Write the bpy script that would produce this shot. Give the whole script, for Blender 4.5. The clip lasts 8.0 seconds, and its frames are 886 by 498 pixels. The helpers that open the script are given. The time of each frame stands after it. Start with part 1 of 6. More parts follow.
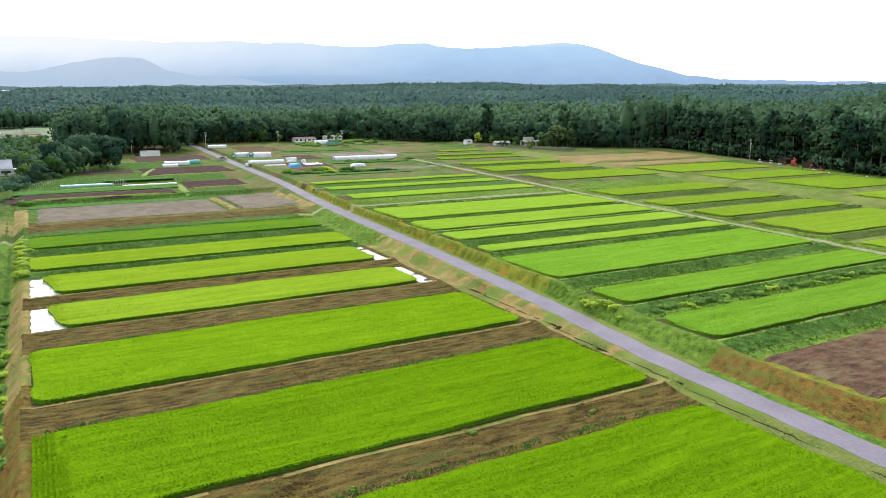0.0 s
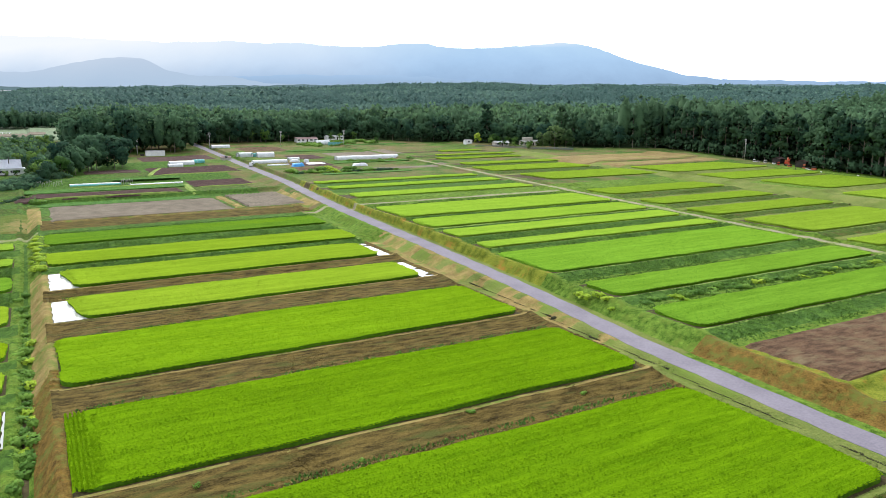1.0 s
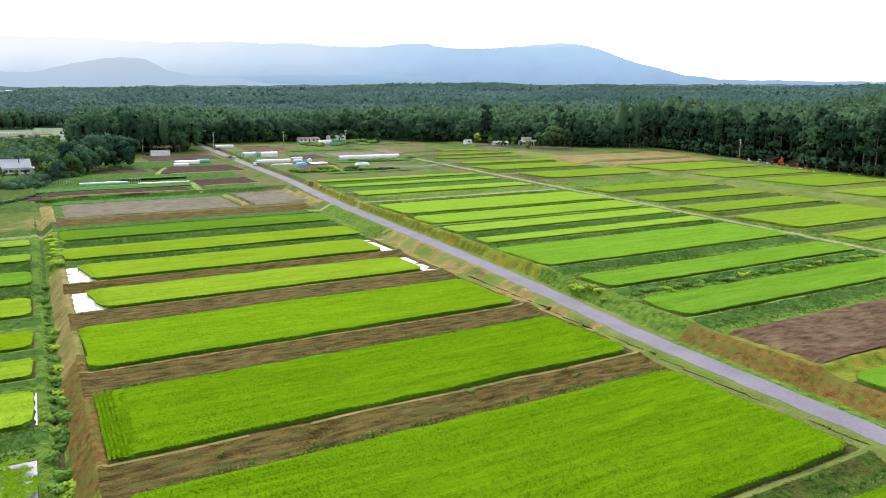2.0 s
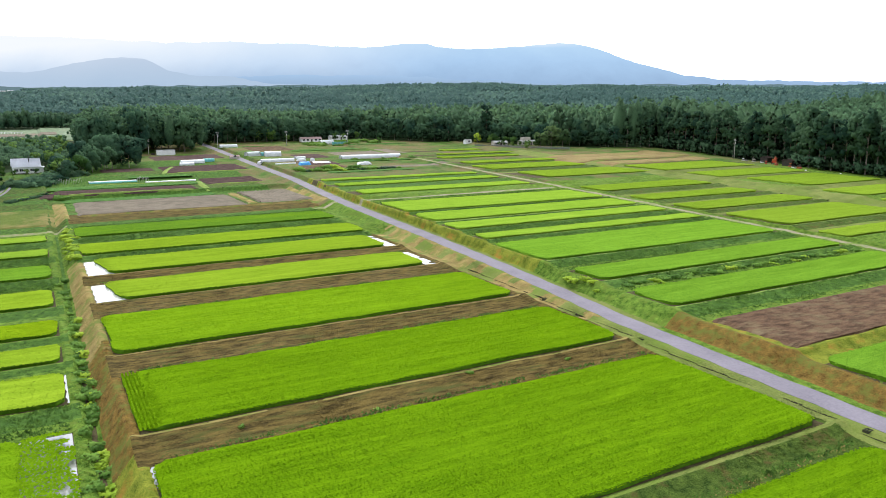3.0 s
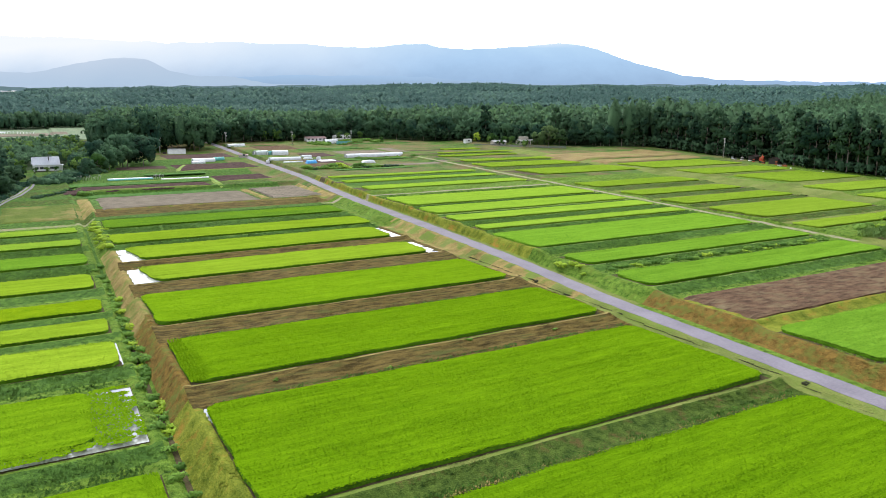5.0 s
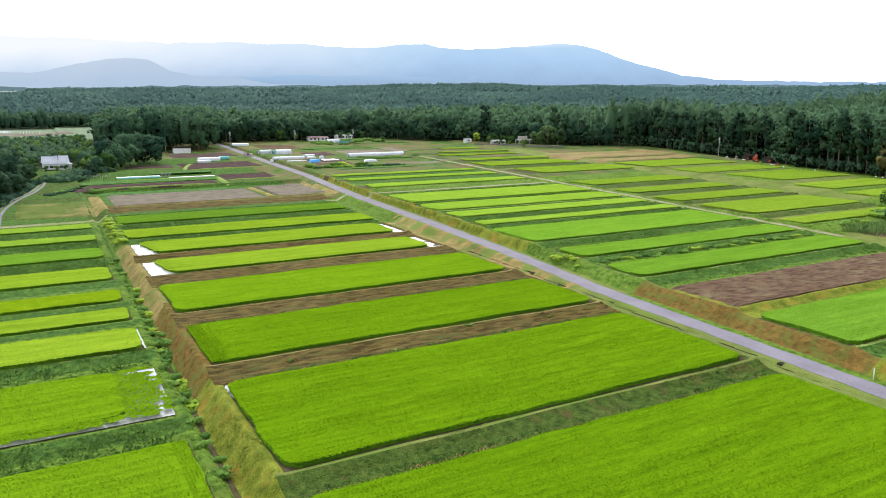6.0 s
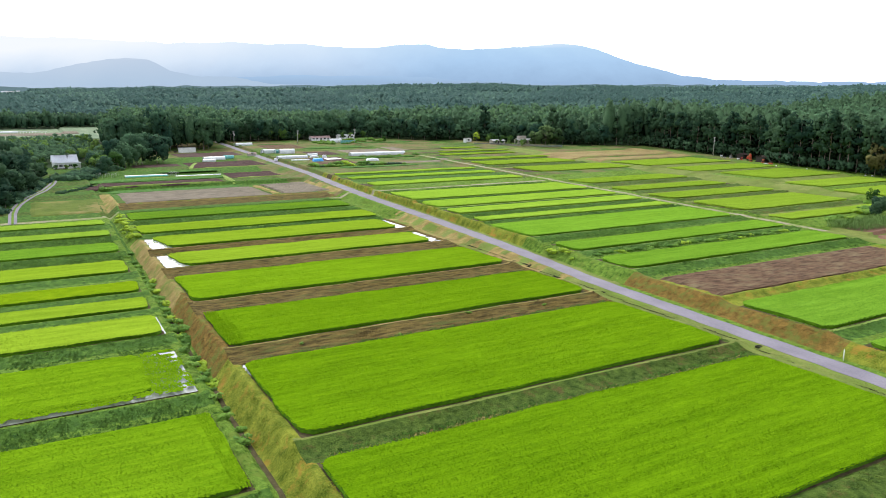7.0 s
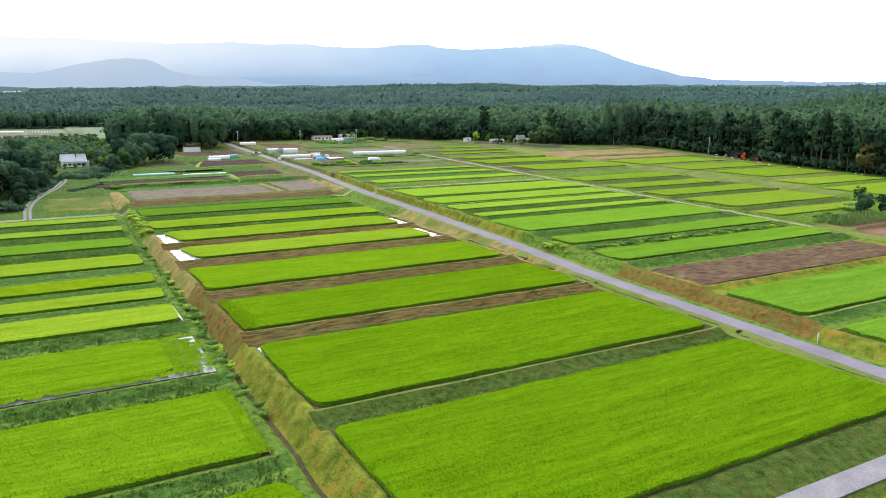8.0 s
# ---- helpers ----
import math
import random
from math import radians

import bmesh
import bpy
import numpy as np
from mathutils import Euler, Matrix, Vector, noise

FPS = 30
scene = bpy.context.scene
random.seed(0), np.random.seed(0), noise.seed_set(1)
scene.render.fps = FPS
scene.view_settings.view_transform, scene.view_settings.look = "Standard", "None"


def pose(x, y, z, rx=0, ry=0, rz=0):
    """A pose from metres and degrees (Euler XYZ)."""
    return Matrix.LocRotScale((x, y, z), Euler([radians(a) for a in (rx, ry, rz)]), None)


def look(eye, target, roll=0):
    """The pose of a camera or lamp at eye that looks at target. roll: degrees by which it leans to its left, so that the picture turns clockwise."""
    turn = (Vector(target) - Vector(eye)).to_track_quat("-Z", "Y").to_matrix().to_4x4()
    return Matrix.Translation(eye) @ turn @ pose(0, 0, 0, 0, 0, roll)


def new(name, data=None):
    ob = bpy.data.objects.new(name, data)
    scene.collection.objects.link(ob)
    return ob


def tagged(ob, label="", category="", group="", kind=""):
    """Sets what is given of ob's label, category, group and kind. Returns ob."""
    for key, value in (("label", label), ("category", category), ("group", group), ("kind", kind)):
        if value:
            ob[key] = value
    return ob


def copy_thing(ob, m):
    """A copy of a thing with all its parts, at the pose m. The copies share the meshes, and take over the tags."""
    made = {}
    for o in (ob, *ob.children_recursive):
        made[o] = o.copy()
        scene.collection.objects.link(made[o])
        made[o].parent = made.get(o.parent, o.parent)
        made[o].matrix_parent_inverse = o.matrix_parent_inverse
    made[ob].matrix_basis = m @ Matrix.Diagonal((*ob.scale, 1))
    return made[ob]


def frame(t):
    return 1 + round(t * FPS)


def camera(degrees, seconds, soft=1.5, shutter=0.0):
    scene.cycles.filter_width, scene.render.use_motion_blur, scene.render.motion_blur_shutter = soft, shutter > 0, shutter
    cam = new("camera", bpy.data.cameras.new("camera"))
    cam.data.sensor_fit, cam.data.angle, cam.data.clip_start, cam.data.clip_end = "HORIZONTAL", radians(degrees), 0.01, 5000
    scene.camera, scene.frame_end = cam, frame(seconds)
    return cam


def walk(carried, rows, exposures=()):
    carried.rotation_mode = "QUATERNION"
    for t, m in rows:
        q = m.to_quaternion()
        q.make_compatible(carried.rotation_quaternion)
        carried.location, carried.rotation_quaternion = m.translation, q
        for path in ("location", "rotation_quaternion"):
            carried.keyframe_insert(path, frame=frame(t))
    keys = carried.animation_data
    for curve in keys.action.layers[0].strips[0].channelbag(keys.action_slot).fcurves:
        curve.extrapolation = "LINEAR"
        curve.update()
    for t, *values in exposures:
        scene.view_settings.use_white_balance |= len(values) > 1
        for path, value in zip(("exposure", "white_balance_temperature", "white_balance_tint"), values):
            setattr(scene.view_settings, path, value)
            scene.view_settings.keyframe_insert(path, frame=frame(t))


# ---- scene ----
cam = camera(60, 8.0, soft=0.7)
PITCH = 79.4
walk(cam, [
    (0.0, pose(0.80, 31.44, 39.41, PITCH, 0, 0)),
    (1.0, pose(0.66, 24.30, 39.76, PITCH, 0, 0)),
    (2.0, pose(0.47, 16.62, 40.05, PITCH, 0, 0)),
    (3.0, pose(0.24, 8.49, 40.30, PITCH, 0, 0)),
    (4.0, pose(0.00, 0.00, 40.50, PITCH, 0, 0)),
    (5.0, pose(-0.25, -8.77, 40.66, PITCH, 0, 0)),
    (6.0, pose(-0.49, -17.71, 40.79, PITCH, 0, 0)),
    (7.0, pose(-0.70, -26.76, 40.89, PITCH, 0, 0)),
    (8.0, pose(-0.88, -35.80, 40.97, PITCH, 0, 0)),
], exposures=[(0.0, 0.0), (8.0, 0.0)])

# ---- sky and sun: a bright, thinly clouded late-summer sky ----
SUN_EL, SUN_AZ = radians(40), radians(-18)
world = bpy.data.worlds.new("sky")
scene.world = world
world.use_nodes = True
wn, wl = world.node_tree.nodes, world.node_tree.links
wn.clear()
w_out = wn.new("ShaderNodeOutputWorld")
w_sky = wn.new("ShaderNodeTexSky")
w_sky.sky_type, w_sky.sun_disc = "NISHITA", False
w_sky.sun_elevation, w_sky.sun_rotation = SUN_EL, SUN_AZ
w_sky.air_density, w_sky.dust_density = 1.0, 3.0
w_bg = wn.new("ShaderNodeBackground")
w_bg.inputs["Strength"].default_value = 0.10
wl.new(w_sky.outputs[0], w_bg.inputs[0])
w_cloud = wn.new("ShaderNodeBackground")
w_cloud.inputs["Color"].default_value = (0.93, 0.985, 1.08, 1)
w_tc = wn.new("ShaderNodeTexCoord")
w_map = wn.new("ShaderNodeMapping")
w_map.inputs["Scale"].default_value = (1, 1, 3.5)
w_noise = wn.new("ShaderNodeTexNoise")
w_noise.inputs["Scale"].default_value, w_noise.inputs["Detail"].default_value = 2.2, 5
w_ramp = wn.new("ShaderNodeValToRGB")
w_ramp.color_ramp.elements[0].position, w_ramp.color_ramp.elements[1].position = 0.20, 0.50
w_ramp.color_ramp.elements[0].color = (0.86, 0.86, 0.86, 1)
w_mix = wn.new("ShaderNodeMixShader")
w_dot = wn.new("ShaderNodeVectorMath")  # the cloud is brightest round the veiled sun
w_dot.operation = "DOT_PRODUCT"
w_dot.inputs[1].default_value = (math.sin(SUN_AZ) * math.cos(SUN_EL), math.cos(SUN_AZ) * math.cos(SUN_EL), math.sin(SUN_EL))
w_veil = wn.new("ShaderNodeMapRange")
w_veil.interpolation_type = "SMOOTHSTEP"
w_veil.inputs[1].default_value, w_veil.inputs[2].default_value = 0.35, 1.0
w_veil.inputs[3].default_value, w_veil.inputs[4].default_value = 1.15, 3.3
wl.new(w_tc.outputs["Generated"], w_dot.inputs[0])
wl.new(w_dot.outputs["Value"], w_veil.inputs[0])
wl.new(w_veil.outputs[0], w_cloud.inputs["Strength"])
wl.new(w_tc.outputs["Generated"], w_map.inputs[0])
wl.new(w_map.outputs[0], w_noise.inputs["Vector"])
wl.new(w_noise.outputs["Fac"], w_ramp.inputs[0])
wl.new(w_ramp.outputs[0], w_mix.inputs[0])
wl.new(w_bg.outputs[0], w_mix.inputs[1])
wl.new(w_cloud.outputs[0], w_mix.inputs[2])
wl.new(w_mix.outputs[0], w_out.inputs[0])

sun = new("sun", bpy.data.lights.new("sun", "SUN"))
sun.data.energy, sun.data.angle, sun.data.color = 2.6, radians(11), (1.0, 0.95, 0.87)
sun.matrix_world = look((math.sin(SUN_AZ) * math.cos(SUN_EL) * 200, math.cos(SUN_AZ) * math.cos(SUN_EL) * 200, math.sin(SUN_EL) * 200), (0, 0, 0))

rng = np.random.default_rng(7)


# ---- materials ----
def mat(name, dark, light, scale=1.0, fine=8.0, rough=0.85, bump=0.3, stretch=(1, 1, 1), spread=0.0, third=None, spread_third=(0.48, 0.62), spec=0.25, mid=0.5, translucent=0.0, width=0.14, fuzz=0.0):
    """A mottled surface: two tones at two scales, an optional third tone in patches, and fine relief. scale and fine: noise per metre."""
    m = bpy.data.materials.new(name)
    m.use_nodes = True
    n, l = m.node_tree.nodes, m.node_tree.links
    bsdf = n["Principled BSDF"]
    bsdf.inputs["Roughness"].default_value = rough
    bsdf.inputs["Specular IOR Level"].default_value = spec
    if fuzz:  # the bloom of upright leaves seen at a low angle
        bsdf.inputs["Sheen Weight"].default_value, bsdf.inputs["Sheen Roughness"].default_value = fuzz, 0.45
        bsdf.inputs["Sheen Tint"].default_value = (0.60, 0.90, 0.05, 1)
    geo = n.new("ShaderNodeNewGeometry")
    mp = n.new("ShaderNodeMapping")
    mp.vector_type = "TEXTURE"
    mp.inputs["Rotation"].default_value = (0, 0, radians(30.3))
    mp.inputs["Scale"].default_value = tuple(1 / v for v in stretch)
    l.new(geo.outputs["Position"], mp.inputs[0])
    a, b = n.new("ShaderNodeTexNoise"), n.new("ShaderNodeTexNoise")
    a.inputs["Scale"].default_value, a.inputs["Detail"].default_value = scale, 4
    b.inputs["Scale"].default_value, b.inputs["Detail"].default_value = fine, 5
    b.inputs["Roughness"].default_value = 0.65
    l.new(mp.outputs[0], a.inputs["Vector"])
    l.new(mp.outputs[0], b.inputs["Vector"])
    add = n.new("ShaderNodeMath")
    add.operation = "MULTIPLY_ADD"
    add.inputs[1].default_value = 0.5
    half = n.new("ShaderNodeMath")
    half.operation = "MULTIPLY"
    half.inputs[1].default_value = 0.5
    l.new(b.outputs["Fac"], half.inputs[0])
    l.new(a.outputs["Fac"], add.inputs[0])
    l.new(half.outputs[0], add.inputs[2])
    fac = add.outputs[0]
    if spread:
        info = n.new("ShaderNodeObjectInfo")
        more = n.new("ShaderNodeMath")
        more.operation = "MULTIPLY_ADD"
        more.inputs[1].default_value = spread
        l.new(info.outputs["Random"], more.inputs[0])
        l.new(fac, more.inputs[2])
        off = n.new("ShaderNodeMath")
        off.operation = "SUBTRACT"
        off.inputs[1].default_value = spread / 2
        l.new(more.outputs[0], off.inputs[0])
        fac = off.outputs[0]
    ramp = n.new("ShaderNodeValToRGB")
    ramp.color_ramp.elements[0].position, ramp.color_ramp.elements[1].position = mid - width, mid + width
    ramp.color_ramp.elements[0].color = (*dark, 1)
    ramp.color_ramp.elements[1].color = (*light, 1)
    l.new(fac, ramp.inputs[0])
    col = ramp.outputs[0]
    if third:
        c = n.new("ShaderNodeTexNoise")
        c.inputs["Scale"].default_value, c.inputs["Detail"].default_value = scale * 0.45, 6
        c.inputs["Roughness"].default_value = 0.7
        l.new(mp.outputs[0], c.inputs["Vector"])
        cr = n.new("ShaderNodeValToRGB")
        cr.color_ramp.elements[0].position, cr.color_ramp.elements[1].position = spread_third
        l.new(c.outputs["Fac"], cr.inputs[0])
        mix = n.new("ShaderNodeMix")
        mix.data_type = "RGBA"
        l.new(cr.outputs[0], mix.inputs[0])
        l.new(col, mix.inputs[6])
        mix.inputs[7].default_value = (*third, 1)
        col = mix.outputs[2]
    l.new(col, bsdf.inputs["Base Color"])
    if bump:
        bp = n.new("ShaderNodeBump")
        bp.inputs["Strength"].default_value, bp.inputs["Distance"].default_value = bump, 1.0 / fine
        l.new(b.outputs["Fac"], bp.inputs["Height"])
        l.new(bp.outputs[0], bsdf.inputs["Normal"])
    if translucent:
        tr = n.new("ShaderNodeBsdfTranslucent")
        l.new(col, tr.inputs[0])
        ms = n.new("ShaderNodeMixShader")
        ms.inputs[0].default_value = translucent
        l.new(bsdf.outputs[0], ms.inputs[1])
        l.new(tr.outputs[0], ms.inputs[2])
        l.new(ms.outputs[0], n["Material Output"].inputs[0])
    return m


def plain(name, color, rough=0.6, metal=0.0, fine=3.0, vary=0.12):
    return mat(name, tuple(c * (1 - vary) for c in color), tuple(min(1, c * (1 + vary)) for c in color), 0.6, fine, rough, 0.05)


def glow(name, build):
    m = bpy.data.materials.new(name)
    m.use_nodes = True
    n = m.node_tree.nodes
    n.clear()
    build(n, m.node_tree.links)
    return m


M_GRASS = mat("bank grass", (0.024, 0.068, 0.006), (0.165, 0.265, 0.036), 0.9, 5.0, 0.95, 1.0, third=(0.11, 0.16, 0.024), spread_third=(0.50, 0.64), spec=0.05, width=0.13)
M_DRYBANK = mat("mown dry bank", (0.026, 0.019, 0.006), (0.152, 0.110, 0.031), 0.9, 8.0, 0.95, 1.0, stretch=(0.35, 1.5, 1), third=(0.072, 0.078, 0.020), spread_third=(0.52, 0.68), spec=0.05, width=0.10)
M_RUST = mat("rust dry grass", (0.070, 0.043, 0.011), (0.225, 0.142, 0.034), 0.9, 4.5, 0.95, 0.9, third=(0.115, 0.130, 0.026), spread_third=(0.47, 0.63), spec=0.05)
M_MIXBANK = mat("olive bank with rust patches", (0.058, 0.090, 0.007), (0.225, 0.245, 0.030), 0.5, 4.0, 0.95, 0.9, third=(0.285, 0.155, 0.030), spread_third=(0.54, 0.68), spec=0.05)
M_TANBANK = mat("worn tan slope", (0.086, 0.120, 0.026), (0.188, 0.210, 0.058), 0.2, 3.0, 0.95, 0.6, third=(0.12, 0.17, 0.03), spec=0.05)
M_TAN = mat("dry verge", (0.145, 0.108, 0.038), (0.320, 0.242, 0.092), 0.4, 4.0, 0.95, 0.7, third=(0.12, 0.16, 0.03), spec=0.05)
M_LIP = mat("pale lip grass", (0.105, 0.17, 0.032), (0.24, 0.315, 0.078), 0.4, 4.0, 0.95, 0.6, spec=0.05)
# rank growth, and the darker tone that paints shade on bank faces
M_SHADEGRASS = mat("rank dark grass and shaded banks", (0.016, 0.048, 0.008), (0.100, 0.190, 0.030), 0.9, 5.0, 0.95, 1.0, third=(0.050, 0.110, 0.020), spread_third=(0.48, 0.62), spec=0.05, width=0.13)
M_OLIVE = mat("olive bank", (0.020, 0.044, 0.007), (0.092, 0.140, 0.024), 0.9, 5.0, 0.95, 1.0, third=(0.095, 0.072, 0.024), spread_third=(0.54, 0.68), spec=0.05, width=0.13)
M_MEADOW = mat("rough meadow", (0.026, 0.072, 0.012), (0.105, 0.175, 0.032), 0.12, 2.5, 0.95, 0.6, third=(0.150, 0.118, 0.055), spread_third=(0.42, 0.60), spec=0.05)
M_OLIVEPLOT = mat("yellowing fallow grass", (0.052, 0.086, 0.012), (0.112, 0.142, 0.026), 0.15, 2.5, 0.95, 0.5, third=(0.20, 0.16, 0.06), spec=0.05)
M_MUD_SHADE = mat("paddy mud and ditch shade", (0.040, 0.034, 0.016), (0.085, 0.070, 0.034), 0.8, 4.0, 0.95, 0.4, spec=0.05)
M_DIRT = mat("farm track dirt", (0.17, 0.16, 0.10), (0.30, 0.27, 0.18), 0.5, 4.0, 0.95, 0.5, third=(0.15, 0.20, 0.05), spec=0.05)
M_ASPHALT = mat("weathered asphalt", (0.135, 0.122, 0.148), (0.205, 0.188, 0.22), 0.15, 2.5, 0.9, 0.2, spec=0.15)
M_SOIL_GREY = mat("grey dry soil", (0.112, 0.094, 0.070), (0.208, 0.176, 0.134), 0.25, 3.0, 0.95, 0.7, spec=0.05)
M_SOIL_DARK = mat("dark brown soil", (0.040, 0.024, 0.022), (0.095, 0.058, 0.052), 0.3, 3.0, 0.95, 0.7, spec=0.05)
M_SOIL_BROWN = mat("brown weedy soil", (0.044, 0.026, 0.016), (0.145, 0.088, 0.052), 0.8, 6.0, 0.95, 1.0, stretch=(0.5, 1.0, 1), third=(0.165, 0.128, 0.072), spread_third=(0.50, 0.70), spec=0.05, width=0.12)
M_GRAVEL = mat("grey gravel", (0.155, 0.145, 0.16), (0.27, 0.255, 0.275), 0.3, 4.0, 0.95, 0.4, spec=0.1)
M_SOIL_RED = mat("reddish soil", (0.13, 0.065, 0.04), (0.22, 0.125, 0.08), 0.15, 2.0, 0.95, 0.5)
M_FARPLOT = mat("pale crop rows", (0.080, 0.128, 0.062), (0.145, 0.190, 0.105), 0.06, 0.4, 0.95, 0.2, stretch=(3, 0.3, 1))
M_WATER = mat("still paddy water", (0.20, 0.20, 0.18), (0.26, 0.26, 0.24), 0.5, 2.0, 0.03, 0.0, spec=0.6)
M_STRAW = mat("ripe straw field", (0.150, 0.112, 0.046), (0.260, 0.195, 0.084), 0.12, 2.0, 0.95, 0.5, third=(0.18, 0.20, 0.05), spread_third=(0.55, 0.7), spec=0.05)
RICE = {
    "bright": mat("rice bright", (0.047, 0.124, 0.001), (0.148, 0.285, 0.004), 1.3, 6.0, 0.9, 0.3, stretch=(0.10, 0.9, 1), spread=0.05, translucent=0.25, spec=0.0, width=0.21, fuzz=0.35, third=(0.057, 0.146, 0.001), spread_third=(0.54, 0.74)),
    "fresh": mat("rice fresh yellow-green", (0.072, 0.168, 0.003), (0.192, 0.342, 0.008), 1.2, 5.5, 0.9, 0.3, stretch=(0.10, 0.9, 1), spread=0.05, translucent=0.25, spec=0.0, width=0.21, fuzz=0.35, third=(0.078, 0.183, 0.003), spread_third=(0.54, 0.74)),
    "ripe": mat("rice ripening olive", (0.106, 0.186, 0.015), (0.200, 0.296, 0.032), 0.5, 2.0, 0.9, 0.3, stretch=(0.10, 0.9, 1), spread=0.18, translucent=0.25, spec=0.0, width=0.21, fuzz=0.35),
    "olive": mat("rice yellowing", (0.146, 0.248, 0.013), (0.296, 0.428, 0.030), 0.6, 2.6, 0.9, 0.3, stretch=(0.10, 0.9, 1), spread=0.08, translucent=0.25, spec=0.0, width=0.21, fuzz=0.35, third=(0.126, 0.222, 0.011), spread_third=(0.54, 0.74)),
    # paler and bluer: distance haze put into the colour of the farther rice
    "pale": mat("farther rice paled for haze", (0.151, 0.283, 0.026), (0.287, 0.429, 0.052), 0.5, 2.0, 0.9, 0.3, stretch=(0.10, 0.9, 1), spread=0.16, translucent=0.25, spec=0.0, width=0.21, fuzz=0.35),
    "weedy": mat("weedy yellow-green rice", (0.090, 0.197, 0.003), (0.254, 0.353, 0.008), 0.5, 2.2, 0.9, 0.3, stretch=(0.8, 1.0, 1), spread=0.06, translucent=0.25, spec=0.0, width=0.21, fuzz=0.35),
    "veg": mat("dark green vegetable leaves", (0.025, 0.085, 0.014), (0.085, 0.185, 0.035), 0.5, 2.5, 0.9, 0.3, spec=0.05),
    "lush": mat("rice lush green", (0.042, 0.125, 0.012), (0.120, 0.255, 0.028), 0.7, 3.6, 0.9, 0.3, stretch=(0.10, 0.9, 1), spread=0.08, translucent=0.25, spec=0.0, width=0.21, fuzz=0.35, third=(0.120, 0.240, 0.012), spread_third=(0.50, 0.68)),
    "deep": mat("rice deep green", (0.074, 0.190, 0.016), (0.175, 0.350, 0.036), 0.7, 3.6, 0.9, 0.3, stretch=(0.10, 0.9, 1), spread=0.08, translucent=0.25, spec=0.0, width=0.21, fuzz=0.35, third=(0.085, 0.205, 0.018), spread_third=(0.54, 0.74)),
}
# darker green for the upright rice edges: their shade put in as colour
M_RICE_SHADE = mat("rice sides darkened as shade", (0.036, 0.100, 0.005), (0.090, 0.190, 0.010), 1.5, 8.0, 0.95, 0.5, spec=0.03)
# larch green, also the dark colour that paints shade in and on other crowns
M_LARCH_SHADE = mat("larch needles and shaded leaves", (0.014, 0.040, 0.024), (0.054, 0.106, 0.050), 0.14, 0.9, 0.9, 0.0, spread=0.3, translucent=0.1, spec=0.05)
M_BROWNLEAF = mat("browning leaves", (0.065, 0.065, 0.022), (0.15, 0.14, 0.05), 0.16, 0.9, 0.9, 0.0, translucent=0.1, spec=0.05)
# this blue holds a touch of haze tinted into the leaves
M_LEAF = mat("forest leaves", (0.017, 0.050, 0.034), (0.070, 0.140, 0.068), 0.13, 0.9, 0.9, 0.0, third=(0.052, 0.112, 0.058), spread_third=(0.52, 0.68), spread=0.3, translucent=0.12, spec=0.05)
# the FAR leaves have distance haze put into their blue colour
M_LEAF_FAR = mat("far leaves tinted blue for haze", (0.036, 0.077, 0.068), (0.063, 0.120, 0.100), 0.05, 0.3, 0.9, 0.0, third=(0.030, 0.066, 0.060), spread_third=(0.42, 0.62), spec=0.05)
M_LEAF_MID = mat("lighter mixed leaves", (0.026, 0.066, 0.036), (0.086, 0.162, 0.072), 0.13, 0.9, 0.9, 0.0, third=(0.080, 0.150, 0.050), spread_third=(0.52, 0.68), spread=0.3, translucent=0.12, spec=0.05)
M_LEAF_FAR_DARK = mat("darker far leaves tinted blue for haze", (0.028, 0.063, 0.058), (0.050, 0.098, 0.084), 0.05, 0.3, 0.9, 0.0, spec=0.05)
M_LEAF_FAR_LIGHT = mat("lighter far leaves tinted blue for haze", (0.046, 0.092, 0.074), (0.078, 0.140, 0.106), 0.05, 0.3, 0.9, 0.0, spec=0.05)
M_WEED = mat("yellow-green weeds", (0.18, 0.31, 0.012), (0.34, 0.48, 0.03), 0.4, 3.0, 0.85, 0.0, spread=0.3, translucent=0.2)
M_HERB = mat("rank green weeds", (0.06, 0.15, 0.015), (0.14, 0.27, 0.03), 0.4, 3.0, 0.85, 0.0, spread=0.3, translucent=0.2)
M_LEAF_LIGHT = mat("young leaves", (0.035, 0.088, 0.018), (0.115, 0.205, 0.042), 0.15, 0.9, 0.9, 0.0, spread=0.5, translucent=0.15, spec=0.05)
M_LEAF_OLIVE = mat("olive green leaves", (0.032, 0.070, 0.026), (0.105, 0.170, 0.060), 0.3, 1.5, 0.9, 0.0, spread=0.2, translucent=0.12, spec=0.05)
M_BARK = mat("grey bark", (0.10, 0.085, 0.07), (0.22, 0.19, 0.16), 0.4, 6.0, 0.95, 0.5)
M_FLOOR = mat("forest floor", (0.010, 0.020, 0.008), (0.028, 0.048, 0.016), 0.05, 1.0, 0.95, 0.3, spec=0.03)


# ---- the lie of the land: s runs up along the road, q across it ----
E1, E2 = np.array([-0.4693, 0.8839]), np.array([0.8635, 0.5037])
ORIGIN = np.array([30.0, 122.0])


def at(s, q):
    return ORIGIN[0] + s * E1[0] + q * E2[0], ORIGIN[1] + s * E1[1] + q * E2[1]


def plane(s, q):
    """The even slope that the terraces follow, steepened far off so its skyline fits the camera's view."""
    x, y = at(s, q)
    y = np.minimum(y, 2700)
    return 1.0 + 0.03 * (y - 80.0) + 4.7e-6 * np.maximum(y - 800, 0) ** 2 * (1 - 0.8 * np.clip(-x / 900, 0, 1))


def curve(s):
    return np.interp(s, [15, 40, 60, 100, 160, 200, 240, 320, 430, 600], [0, 1.9, 3.0, 4.3, 5.0, 6.8, 9.5, 10, 12, 14])


